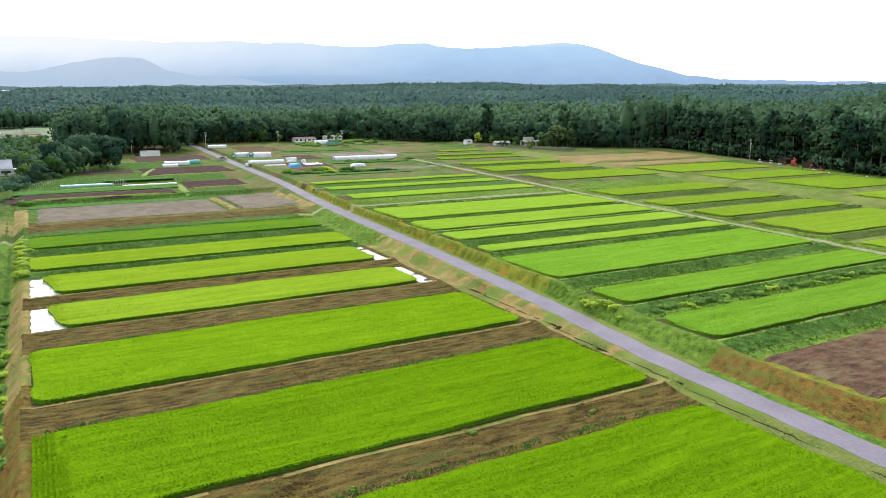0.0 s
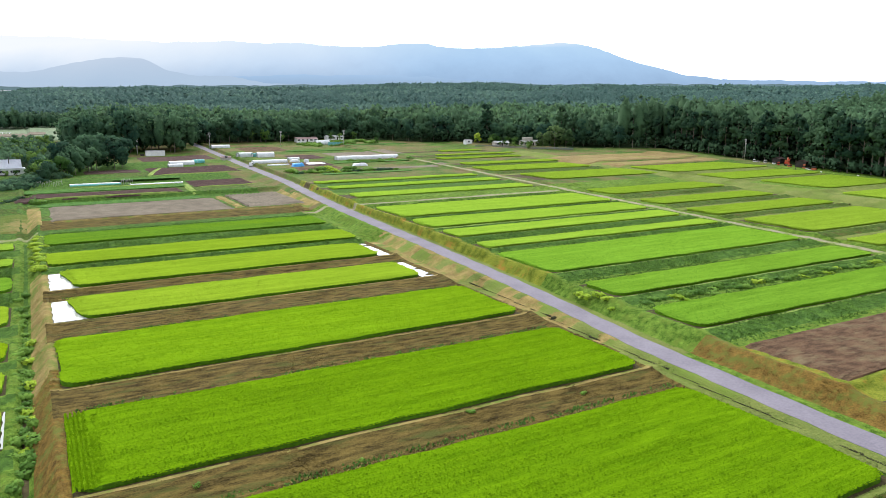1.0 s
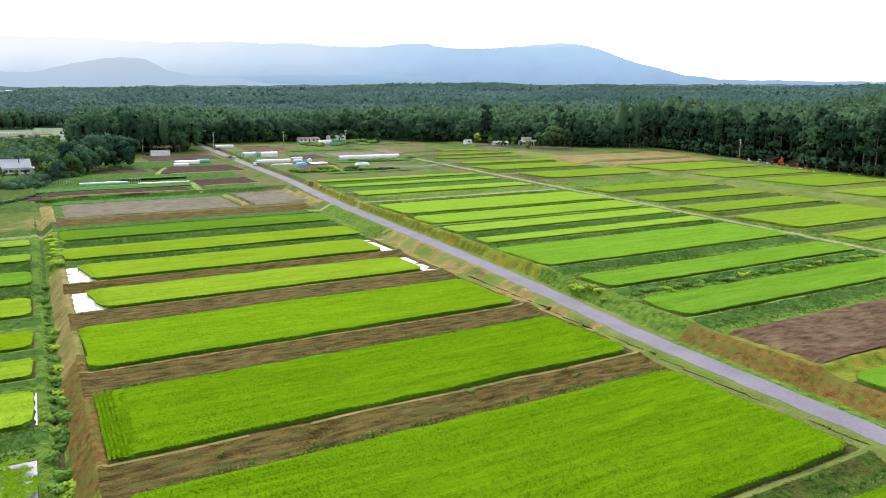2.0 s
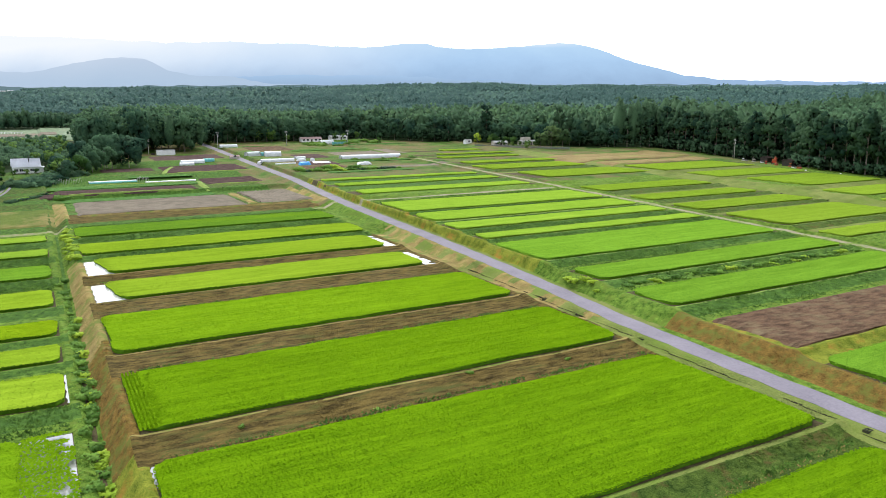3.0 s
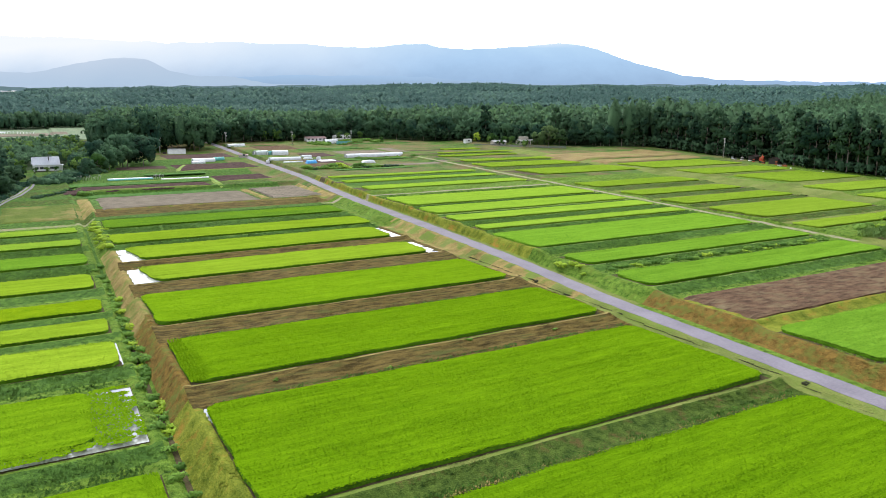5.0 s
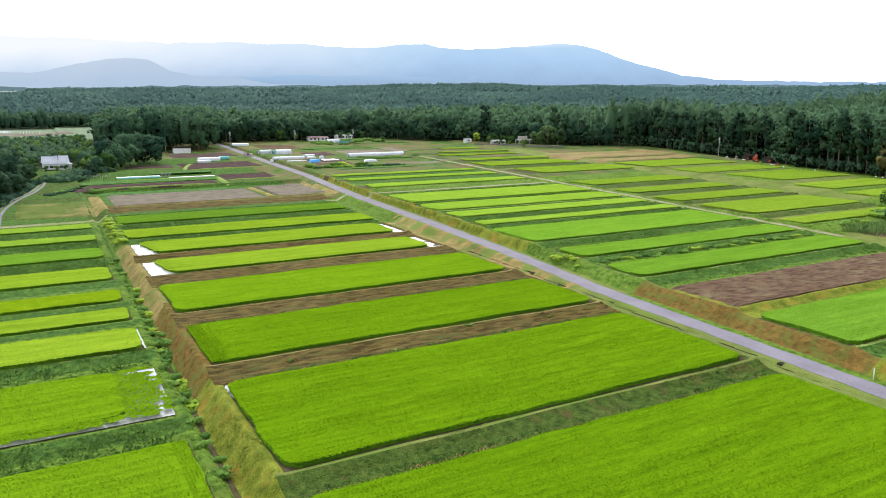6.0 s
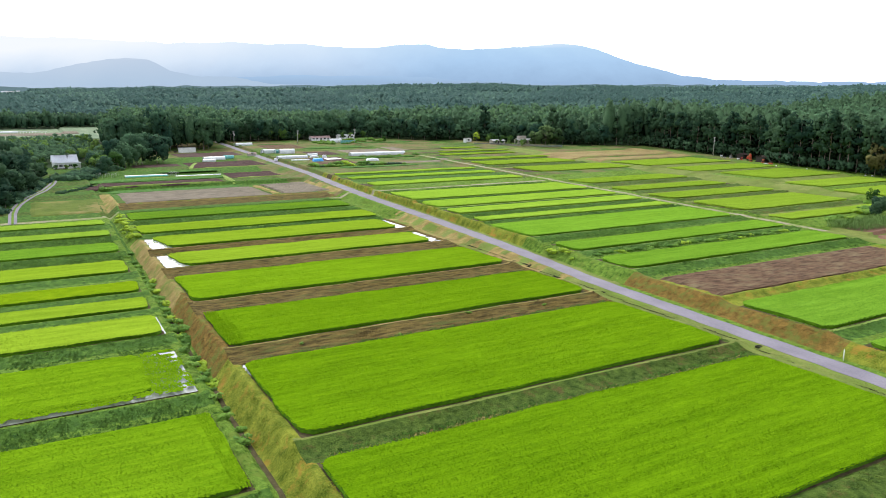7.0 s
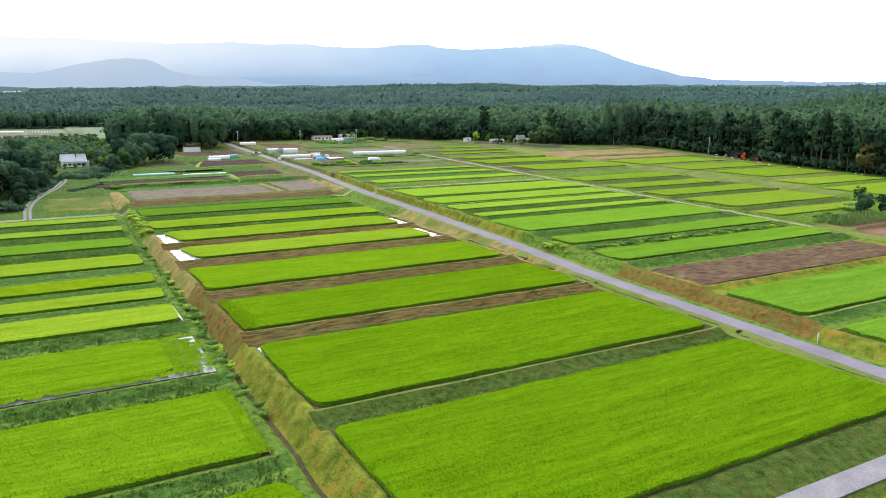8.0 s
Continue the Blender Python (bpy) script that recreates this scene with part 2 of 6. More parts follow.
BED_A = [(-95, -71), (-64, -41), (-33.6, -9.9), (-0.7, 21), (30.7, 44), (49.7, 58.8), (64.7, 74.7), (85.2, 100), (110.5, 125), (134.9, 144.3), (154.3, 163.6)]
BED_L = [(-110, -78.8), (-67, -35), (-29, 0.6), (8.8, 30.7), (41, 64), (75.8, 92), (99.5, 116.8), (122, 137.2), (147, 163.5), (186, 226), (231, 262), (284, 318), (345, 390)]
BED_R = [(-95, -62), (-54, -43.8), (-36.7, -17.5), (-12.9, 4), (12.3, 24.7), (33, 44), (52.8, 75), (80.3, 87), (95, 105.3), (109, 124), (127, 150), (171.6, 183), (196, 205), (215, 222)]
BED_Q = [(-60, 8), (12, 31), (36.5, 45.5), (56, 80.5), (88.3, 102.5), (111.4, 124), (136.5, 153), (181, 208.5), (218, 241), (248, 260), (277, 288), (297, 305), (319, 330)]
BED_F = [(40, 74), (80, 99), (107, 140), (144, 166), (173, 204), (208, 222), (226, 252)]
LIFT = {
    "A": ([-40, 20, 100, 150, 250], [-1.2, -2.2, -2.6, -2.2, -1]), "L": ([-30, 30, 80, 160, 215, 300], [0, -0.5, -1.5, -1.5, -1.2, -0.2]),
    "R": ([-40, 0, 150, 230], [0.4, 0.7, 0.7, 0.2]), "Q": ([0, 40, 90, 200], [0.5, 0.3, -0.1, 0]), "F": ([0, 1], [0, 0]),
}


def profile(beds, centre, land):
    """Terrace levels along s: level beds, each with a low dike at its lower edge and a bank down to the next."""
    lift = lambda s: float(np.interp(s, *LIFT[land]))  # noqa: E731
    knots, levels = [], []
    for n, (a, b) in enumerate(beds):
        z = float(plane((a + b) / 2, centre)) + lift((a + b) / 2)
        if n:
            gap = a - knots[-1]
            drop = z + 0.25 - levels[-1]
            knots += [a - 0.55 * gap, a - min(1.2, 0.28 * gap), a - min(0.5, 0.1 * gap)]
            levels += [levels[-1] + 0.22 * drop, z + 0.20, z + 0.12]
        knots += [a - 0.12, b + 0.3]
        levels += [z, z]
    low, high = beds[0][0] - 60, beds[-1][1] + 60
    ends = [float(plane(k, centre)) for k in (-3000, low, high, *range(int(high) + 100, 6000, 200))]
    knots = [-3000, low, *knots, high, *range(int(high) + 100, 6000, 200)]
    levels = [*ends[:2], *levels, *ends[2:]]
    return lambda s: np.interp(s, knots, levels)


LAND = {
    "A": profile(BED_A, -110, "A"), "L": profile(BED_L, -33, "L"), "R": profile(BED_R, 62, "R"), "Q": profile(BED_Q, 140, "Q"), "F": profile(BED_F, 215, "F"),
    "road": lambda s: plane(s, 10.0) - 0.3,
    "track": lambda s: plane(s, 106.5) + 0.3,
}
# across the slope: place, how far it follows the road's bend, which terrace, height over it
FAR_SIDE = [
    (-4500, 0, "P", 0), (-2200, 0, "P", 0), (-1200, 0, "P", 0), (-700, 0, "P", 0), (-420, 0, "P", 0), (-330, 0, "P", 0), (-250, 0, "P", 0), (-215, 0, "A", 0), (-78.2, 0, "A", 0),
]
DITCH_SIDE = [
    (-77.8, 0, "A", 0.25), (-76.9, 0, "A", 0.2), (-76.1, 0, "A", -0.45), (-75.4, 0, "A", -0.5), (-74.9, 0, "A", -0.2), (-72.5, 0, "L", 0.18), (-71.9, 0, "L", 0.2), (-71.3, 0, "L", 0),
]
ROAD_SIDE = [
    (4.9, 0, "L", 0), (5.4, 0, "L", 0.22), (6.2, 0.2, "L", 0.22), (6.9, 0.4, "L", 0.1), (7.9, 0.9, "road", -0.10), (8.4, 1, "road", -0.03), (8.8, 1, "road", 0), (13.2, 1, "road", 0),
    (13.7, 1, "road", -0.05), (14.6, 0.9, "road", -0.12), (15.6, 0.75, "road", 0.0), (18.6, 0.3, "R", 0.3), (19.5, 0.3, "R", 0.22), (20.3, 0.3, "R", 0),
]
UPPER_SIDE = [
    (103.2, 0, "R", 0), (104.0, 0, "R", 0.2), (105.0, 0, "track", 0), (108.0, 0, "track", 0), (109.6, 0, "Q", 0.2), (110.4, 0, "Q", 0), (171.5, 0, "Q", 0), (173, 0, "Q", 0.15), (182, 0, "F", 0.2), (186, 0, "F", 0),
    (243, 0, "F", 0), (246, 0, "P", 0), (256, 0, "P", 0), (300, 0, "P", 0), (400, 0, "P", 0), (600, 0, "P", 0), (1000, 0, "P", 0), (2000, 0, "P", 0), (4500, 0, "P", 0),
]
COLUMNS = FAR_SIDE + DITCH_SIDE + ROAD_SIDE + UPPER_SIDE


def column(n, s):
    q, w, land, dz = COLUMNS[n]
    bend = curve(s)
    qs = q + (w * np.minimum(bend, 5) + np.maximum(bend - 5, 0) if w else 0 * bend)
    z = plane(s, qs) if land == "P" else LAND[land](s)
    return qs, z + dz


def height(s, q):
    s, q = np.atleast_1d(np.asarray(s, float)), np.atleast_1d(np.asarray(q, float))
    s, q = np.broadcast_arrays(s, q)
    out = np.zeros(s.shape)
    prev = column(0, s)
    for n in range(1, len(COLUMNS)):
        cur = column(n, s)
        inside = (q >= prev[0]) & (q < cur[0])
        f = (q - prev[0]) / np.maximum(cur[0] - prev[0], 1e-6)
        out = np.where(inside, prev[1] + f * (cur[1] - prev[1]), out)
        prev = cur
    return out


def spot(s, q, dz=0.0):
    x, y = at(s, q)
    return Vector((x, y, float(height(s, q)[0]) + dz))


# ---- mesh helpers ----
def mesh_from(name, verts, faces, materials, index=None, smooth=False, normals=None):
    me = bpy.data.meshes.new(name)
    verts, faces = np.asarray(verts, np.float32), np.asarray(faces, np.int32)
    k = faces.shape[1]
    me.vertices.add(len(verts))
    me.vertices.foreach_set("co", verts.ravel())
    me.loops.add(faces.size)
    me.loops.foreach_set("vertex_index", faces.ravel())
    me.polygons.add(len(faces))
    me.polygons.foreach_set("loop_start", np.arange(0, faces.size, k, dtype=np.int32))
    me.polygons.foreach_set("loop_total", np.full(len(faces), k, np.int32))
    for m in materials:
        me.materials.append(m)
    if index is not None:
        me.polygons.foreach_set("material_index", np.asarray(index, np.int32))
    me.polygons.foreach_set("use_smooth", np.full(len(faces), smooth, bool))
    me.update(calc_edges=True)
    me.validate()
    if normals is not None:
        me.polygons.foreach_set("use_smooth", np.full(len(me.polygons), True, bool))
        length = np.linalg.norm(normals, axis=1, keepdims=True)
        me.normals_split_custom_set_from_vertices((normals / np.maximum(length, 1e-6)).tolist())
    return me


def part(name, bm, material, parent=None, label="", smooth=False):
    me = bpy.data.meshes.new(name)
    bm.to_mesh(me)
    bm.free()
    me.materials.append(material)
    if smooth:
        me.polygons.foreach_set("use_smooth", np.full(len(me.polygons), True, bool))
    ob = new(name, me)
    if parent:
        ob.parent = parent
    return tagged(ob, label)


def box(bm, x0, x1, y0, y1, z0, z1, m=None):
    m = m or Matrix()
    v = [bm.verts.new(m @ Vector((x, y, z))) for z in (z0, z1) for y in (y0, y1) for x in (x0, x1)]
    for a, b, c, d in ((0, 2, 3, 1), (4, 5, 7, 6), (0, 1, 5, 4), (1, 3, 7, 5), (3, 2, 6, 7), (2, 0, 4, 6)):
        bm.faces.new((v[a], v[b], v[c], v[d]))
    return bm


def rough(x, y, size, seed=0):
    """Smooth random values from 0 to 1 over the plane, with features of that size."""
    r = np.random.default_rng(seed).random((64, 64))
    u, v = np.asarray(x) / size + 1000.0, np.asarray(y) / size + 1000.0
    i, j = np.floor(u).astype(int), np.floor(v).astype(int)
    a, b = u - i, v - j
    a, b = a * a * (3 - 2 * a), b * b * (3 - 2 * b)
    g = lambda p, k: r[p % 64, k % 64]  # noqa: E731
    return (g(i, j) * (1 - a) + g(i + 1, j) * a) * (1 - b) + (g(i, j + 1) * (1 - a) + g(i + 1, j + 1) * a) * b


# ---- the ground ----
def zone(s, q):
    """Which cover lies at a place: 0 grass, 1 mown brown bank, 2 rust bank, 3 dry verge, 4 olive bank, 5 mud and ditch
    shade, 6 track, 7 forest floor, 8 mixed bank, 9 tan slope, 10 pale lip, 11 rank grass and shaded bank faces, 12
    meadow.
    """
    bend = curve(s)
    k = np.zeros(s.shape, int)
    k = np.where(s > 172, 12, k)
    k = np.where((s > 172) & (s < 345) & (q > -106) & (q < 5), np.where(rough(s * 0.6, q * 0.25, 4, 19) > 0.52, 4, 11), k)
    left = (q > -74.9) & (q < 6.4)
    k = np.where(left & (s > 0) & (s < 118), 1, k)
    k = np.where(left & (s > -78) & (s <= 0), 4, k)
    k = np.where((q > -75.2) & (q < -71) & (s > -75) & (s <= 4), 8, k)
    k = np.where((q > -74.9) & (q < -71) & (s > 4) & (s < 118), np.where(s + 10 * rough(s, q, 3, 16) < 52, 2, 3), k)
    k = np.where((q > 6.3) & (q < 9 + bend) & (s < 175) & (s > 15), np.where(s + 14 * rough(s, q, 4, 17) < 128, np.where(rough(s, q, 3.5, 18) > 0.62, 9, 3), 0), k)
    k = np.where((q > 5.3) & (q < 9 + bend) & (s <= 15), 9, k)
    k = np.where((q > 15.0) & (q < 20.3) & (s < 9) & (s > -42), 2, k)
    k = np.where((q > 15.0) & (q < 20.3) & (s <= -42), 8, k)
    upper = q - 0.3 * np.minimum(bend, 5) - np.maximum(bend - 5, 0)
    slope = (q > 13.3 + bend) & (upper < 20.6) & (s > 9) & (s < 230)
    k = np.where(slope, np.where(14.9 + 0.9 * bend > q, 9, np.where(s > 52, 8, 0)), k)
    k = np.where((q > 19.4) & (q < 101) & (s > -14) & (s < 6), 8, k)
    k = np.where((q > 105.2) & (q < 107.8) & (s < 300), 6, k)
    k = np.where((q > 171.5) & (q < 186) & (s > 60) & (s < 300), 9, k)
    k = np.where((q > -220) & (q < 9 + bend) & (s > 168.8) & (s < 171.6), 6, k)
    k = np.where((q > 13 + bend) & (q < 104) & (s > 158.8) & (s < 161.2), 6, k)
    k = np.where((q > 5) & (q < 25) & (s > -77) & (s < -72.5), 6, k)
    k = np.where((q > 104) & (q < 260) & (s > -60) & (s < 22), 9, k)
    # faces of cover 11 get the darker grass, painting the shade of the bank
    for beds, q0, q1, face, lip in ((BED_A, -215, -77, 11, 0), (BED_L[1:], -72.6, 5.6, 0, 0), (BED_R, 20.6, 104, 11, 10), (BED_Q[2:], 109.5, 172, 4, 10), (BED_F[1:5], 186, 243, 9, 10)):
        for (a0, b0), (a, b) in zip(beds[:-1], beds[1:]):
            gap = a - b0
            here = ((upper if q0 == 20.6 else q) > q0) & (q < q1) & (gap < (30 if q1 == 5.6 else 14))
            mown = beds is not BED_A and q1 == 5.6
            k = np.where(here & (s > b0) & (s < a - min(1.2, 0.28 * gap)), (1 if 0 < a < 118 else 4 if a < 0 else 11) if mown else face, k)
            if not mown:  # the level strip at the foot of the bank
                k = np.where(here & (s > b0 + 0.3) & (s < a - 0.62 * gap), 0 if q1 < 105 else 9, k)
            k = np.where(here & (s >= a - min(1.2, 0.28 * gap)) & (s < a), np.where(rough(s, q, 2.2, 15) > 0.2, 3, 1) if mown and 0 < a < 118 else (9 if a < 0 else 10) if mown else lip, k)
    for beds, q0, q1 in ((BED_A, -215, -78.1), (BED_L[:9], -70.8, 4.6), (BED_R[:3] + BED_R[4:], 21.9, 103.2), (BED_Q[2:], 110.4, 171.5)):
        for a, b in beds:
            k = np.where((q > q0) & (q < q1) & (s > a - 0.1) & (s < b + 0.2), 5, k)
    k = np.where((q > 20) & (q < 104) & (s > -18) & (s < -12.5), 8, k)
    # the ditch bottom takes the dark mud colour to paint the shade of its crevice
    k = np.where((q > -76.3) & (q < -75.3) & (s > -78) & (s < 165), np.where((q > -76.1) & (q < -75.4) & (s < 60), 5, 11), k)
    k = np.where((q > -72) & (q < 9) & (s > 173.5) & (s < 184), 1, k)
    k = np.where((q > -75.2) & (q < -71.5) & (s > 180) & (s < 218), 3, k)
    k = np.where((q > 8.5) & (q < 14) & (s > 178) & (s < 226), 3, k)
    edge = np.interp(s, [60, 200, 245, 276, 292, 310, 350, 400, 440, 460], [252, 262, 275, 275, 252, 226, 206, 165, 140, 40])
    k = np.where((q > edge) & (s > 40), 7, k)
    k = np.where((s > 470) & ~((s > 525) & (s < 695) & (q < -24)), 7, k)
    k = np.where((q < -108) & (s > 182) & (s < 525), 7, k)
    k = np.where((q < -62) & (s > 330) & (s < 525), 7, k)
    return k


def ground():
    fine = np.concatenate([np.arange(-130, 260, 1.2), np.arange(260, 480, 3.0)])
    breaks = [v + d for bed in (BED_A, BED_L, BED_R, BED_Q, BED_F) for ab in bed for v, d in ((ab[0], -0.12), (ab[0], -0.5), (ab[0], -1.2), (ab[1], 0.3))]
    far = [-3000, -1500, -800, -500, -350, -260, -200, -160, 520, 545, 580, 610, 660, 760, 900, 1100, 1400, 1800, 2300, 3000, 3800, 5000]
    s = np.unique(np.round(np.concatenate([fine, breaks, far]), 2))
    cols, zs = [], []
    for n in range(len(COLUMNS) - 1):
        (q0, z0), (q1, z1) = column(n, s), column(n + 1, s)
        wide = COLUMNS[n + 1][0] - COLUMNS[n][0]
        parts = 1 if wide < 0.75 else 2 if wide < 4 else 6 if wide < 12 else 10 if wide < 110 else 3
        for p in range(parts):
            cols.append(q0 + (q1 - q0) * p / parts)
            zs.append(z0 + (z1 - z0) * p / parts)
    q1, z1 = column(len(COLUMNS) - 1, s)
    q, z = np.stack([*cols, q1], 1), np.stack([*zs, z1], 1)
    ss = np.repeat(s[:, None], q.shape[1], 1)
    near = (ss > -130) & (ss < 260) & (q > -180) & (q < 190)
    road = (q > 8.0 + curve(ss)) & (q < 14 + curve(ss))
    z = z + np.where(near & ~road, (rough(ss, q, 1.6, 5) - 0.5) * 0.16 + (rough(ss, q, 6, 6) - 0.5) * 0.24, 0) * np.where(zone(ss, q) == 5, 0.15, 1) * np.where(ss > 172, 0.4, 1)
    z = z + np.where(ss > 470, (rough(ss, q, 260, 41) - 0.5) * 14 * ((ss - 700) / 300).clip(0, 1), 0)
    x, y = at(ss, q)
    verts = np.stack([x, y, z], -1).reshape(-1, 3)
    r, c = q.shape
    i = (np.arange(r - 1)[:, None] * c + np.arange(c - 1)[None]).ravel()
    faces = np.stack([i, i + 1, i + c + 1, i + c], 1)
    mid_s = ((ss[:-1, :-1] + ss[1:, 1:]) / 2).ravel()
    mid_q = ((q[:-1, :-1] + q[1:, 1:]) / 2).ravel()
    me = mesh_from("ground", verts, faces, [M_GRASS, M_DRYBANK, M_RUST, M_TAN, M_OLIVE, M_MUD_SHADE, M_DIRT, M_FLOOR, M_MIXBANK, M_TANBANK, M_LIP, M_SHADEGRASS, M_MEADOW], zone(mid_s, mid_q), True)
    tagged(new("ground", me), "terraced farmland of grassy banks rising towards woods", "ground", kind="structure")


def ribbon(name, rows, material, lift=0.03, thick=0.15, crown=0.05):
    """A strip of paving laid over the ground along rows of two edge points (s, q, s, q)."""
    verts, faces = [], []
    for sa, a, sb, b in rows:
        for f, d in ((0, -thick), (0, lift), (0.5, lift + crown), (1, lift), (1, -thick)):
            s, q = sa + (sb - sa) * f, a + (b - a) * f
            x, y = at(s, q)
            verts.append((x, y, float(height(s, q)[0]) + d))
    for n in range(len(rows) - 1):
        for k in range(4):
            i = n * 5 + k
            faces.append((i, i + 5, i + 6, i + 1))
    return new(name, mesh_from(name, verts, np.array(faces)[:, ::-1], [material], smooth=False))


ground()
road = ribbon("road", [(s, 8.8 + float(curve(s)) + 0.15 * math.sin(s * 0.7), s, 13.2 + float(curve(s)) + 0.15 * math.sin(s * 0.53 + 1)) for s in range(-130, 470, 3)], M_ASPHALT)
tagged(road, "narrow worn asphalt farm road between rice terraces", "road", kind="structure")
lane = ribbon("gravel_lane", [(-76.4, q, -73.2, q) for q in range(-80, 10, 4)], M_GRAVEL, 0.14, 0.4)
tagged(lane, "grey gravel lane crossing between two paddies", "lane", kind="structure")
# the double-rutted lane up to the farmhouse
bend_lane = [(168.5, -104.9), (187, -105), (196, -104.4), (204.6, -103.2), (214, -101), (222.8, -98.5), (236.3, -94.4), (256, -91), (271, -89.7), (290, -88.5)]
farm_lane = ribbon("farm_lane", [(s, q - 1.3, s, q + 1.3) for s, q in bend_lane], M_ASPHALT, 0.10, 0.2, 0.0)
tagged(farm_lane, "grey gravel farm lane bending below dark trees", "lane", kind="structure")
crest = ribbon("lane_crest", [(s, q - 0.36, s, q + 0.36) for s, q in bend_lane], M_GRASS, 0.13, 0.1, 0.03)
tagged(crest, "worn dark grass between the lane's wheel ruts", "lane", kind="structure")


# ---- rice ----
def hills(hs, hq, z, tall, step, depth, up=1.1, narrow=1.0, wide=0.8):
    """Leafy three-sided tufts on the given places. narrow: their width along s against that along q."""
    n = len(hs)
    hx, hy = at(hs, hq)
    turn = rng.random(n) * 6.28
    rad = step * wide * (0.85 + 0.3 * rng.random(n))
    rings = []
    for a in (0, 2.094, 4.189):
        u, w = rad * np.cos(turn + a), rad * narrow * np.sin(turn + a)
        rings.append(np.stack([hx + u * E2[0] + w * E1[0], hy + u * E2[1] + w * E1[1], z + tall - depth], -1))
    lean = step * 0.16
    apex = np.stack([hx + rng.normal(0, lean, n), hy + rng.normal(0, lean, n), z + tall + rng.random(n) * 0.06], -1)
    k = np.arange(n)
    lit = np.concatenate([np.stack([np.cos(turn + a), np.sin(turn + a), up + 0 * turn], -1) for a in (0, 2.094, 4.189)] + [np.stack([rng.normal(0, 0.35, n), rng.normal(0, 0.35, n), np.ones(n)], -1)])
    return np.concatenate([*rings, apex]), lit, np.concatenate([np.stack([k + a * n, k + ((a + 1) % 3) * n, k + 3 * n], 1) for a in range(3)])


def rice_field(s0, s1, q0, q1, tone, step, label, tall=0.74, gaps=0.0, slant=0.0, notch=0.0, comb=0.0):
    """A paddy of rice: hills of leaves in rows, over a closed canopy with an upright edge. slant: how far the low-q end leans along s. notch: planted in open rows along that end; comb: along the other."""
    c0, q_end = q0, q1
    curl = min(2.2, 0.16 * (s1 - s0))

    def shaped(s, q):
        """Rounds the corners of the plot and lets its edges waver."""
        d = np.clip(np.minimum(s - s0, s1 - s) / curl, 0, 1)
        shrink = curl * (1 - np.sqrt(1 - (1 - d) ** 2)) + 0.5 * (rough(s, q * 0, 3.0, 28) - 0.5)
        mq, ms = (q0 + q1) / 2, (s0 + s1) / 2
        return ms + (s - ms) * (1 + 0.8 * (rough(q, s * 0, 5.0, 29) - 0.6) / (s1 - s0)), mq + (q - mq) * (1 - 2 * shrink / (q1 - q0))

    ns, nq = max(3, int((s1 - s0) / 1.2)), max(3, int((q1 - c0) / 1.2))
    gs, gq = np.meshgrid(np.linspace(s0 + 0.15, s1 - 0.15, ns), np.linspace(c0 + 0.15, q1 - 0.15, nq), indexing="ij")
    gs, gq = shaped(gs, gq - slant * (gs - s0) * (q1 - gq) / (q1 - c0))
    z0 = float(height((s0 + s1) / 2, (q0 + q1) / 2)[0])
    wave = lambda s, q: (rough(s, q, 9, 11) - 0.5) * 0.12  # noqa: E731
    near = step < 0.45
    top = z0 + tall - (0.11 if near else 0.10) + wave(gs, gq) - np.where(gq < q0 + notch, 0.30, np.where(gq > q_end - comb, 0.05, 0))
    wob = (rough(gs * 2, gq * 2, 1.1, 14) - 0.5) * 0.12
    edge = (np.arange(ns)[:, None] % (ns - 1) == 0) | (np.arange(nq)[None] % (nq - 1) == 0)
    x, y = at(gs + np.where(edge, wob, 0), gq + np.where(edge, wob, 0))
    verts = [np.stack([x, y, top], -1).reshape(-1, 3)]
    lit = [np.tile([0, 0, 1.0], (ns * nq, 1))]
    i = (np.arange(ns - 1)[:, None] * nq + np.arange(nq - 1)[None]).ravel()
    quads = np.stack([i, i + 1, i + nq + 1, i + nq], 1)
    faces = [quads[:, [0, 1, 2]], quads[:, [0, 2, 3]]]
    if gaps:
        verts[0][:, 2] = z0 - 0.1
    ring = np.concatenate([np.arange(nq), np.arange(1, ns) * nq + nq - 1, (ns - 1) * nq + np.arange(nq - 2, -1, -1), np.arange(ns - 2, 0, -1) * nq])
    low = verts[0][ring].copy()
    low[:, 2] = z0 - 0.15
    base = ns * nq
    verts.append(low)
    out = low - low.mean(0)
    out /= np.linalg.norm(out, axis=1, keepdims=True) + 1e-6
    out[:, 2] = 0.05
    lit.append(out)
    k = np.arange(len(ring))
    nxt = (k + 1) % len(ring)
    faces += [np.stack([ring[k], base + k, base + nxt], 1), np.stack([ring[k], base + nxt, ring[nxt]], 1)]
    base += len(ring)
    hs, hq = np.meshgrid(np.arange(s0, s1 + 0.01, step), np.arange(c0, q1 + 0.01, step * 0.95 if near else step), indexing="ij")
    hs, hq = hs.ravel() + rng.normal(0, step * 0.10, hs.size), hq.ravel() + rng.normal(0, step * 0.25, hq.size)
    inside = (hq > q0 + notch * (0.6 + 0.8 * rough(hs, hq * 0, 1.3, 25))) & (hq < q_end - comb * (0.6 + 0.8 * rough(hs, hq * 0, 1.3, 26)))
    hs, hq = shaped(hs, hq - slant * (hs - s0) * (q1 - hq) / (q1 - c0))
    bare = rough(hs, hq * 0.13, 0.55, 21) * 0.62 + rough(hs, hq * 0.5, 0.5, 22) * 0.38
    keep = (bare > 0.12) & inside
    if gaps:
        thin = np.maximum(1 - (q1 - hq) / 5.5, 0) ** 0.8 * 0.42 + np.maximum(1 - (hs - s0) / 2.2, 0) * 0.34
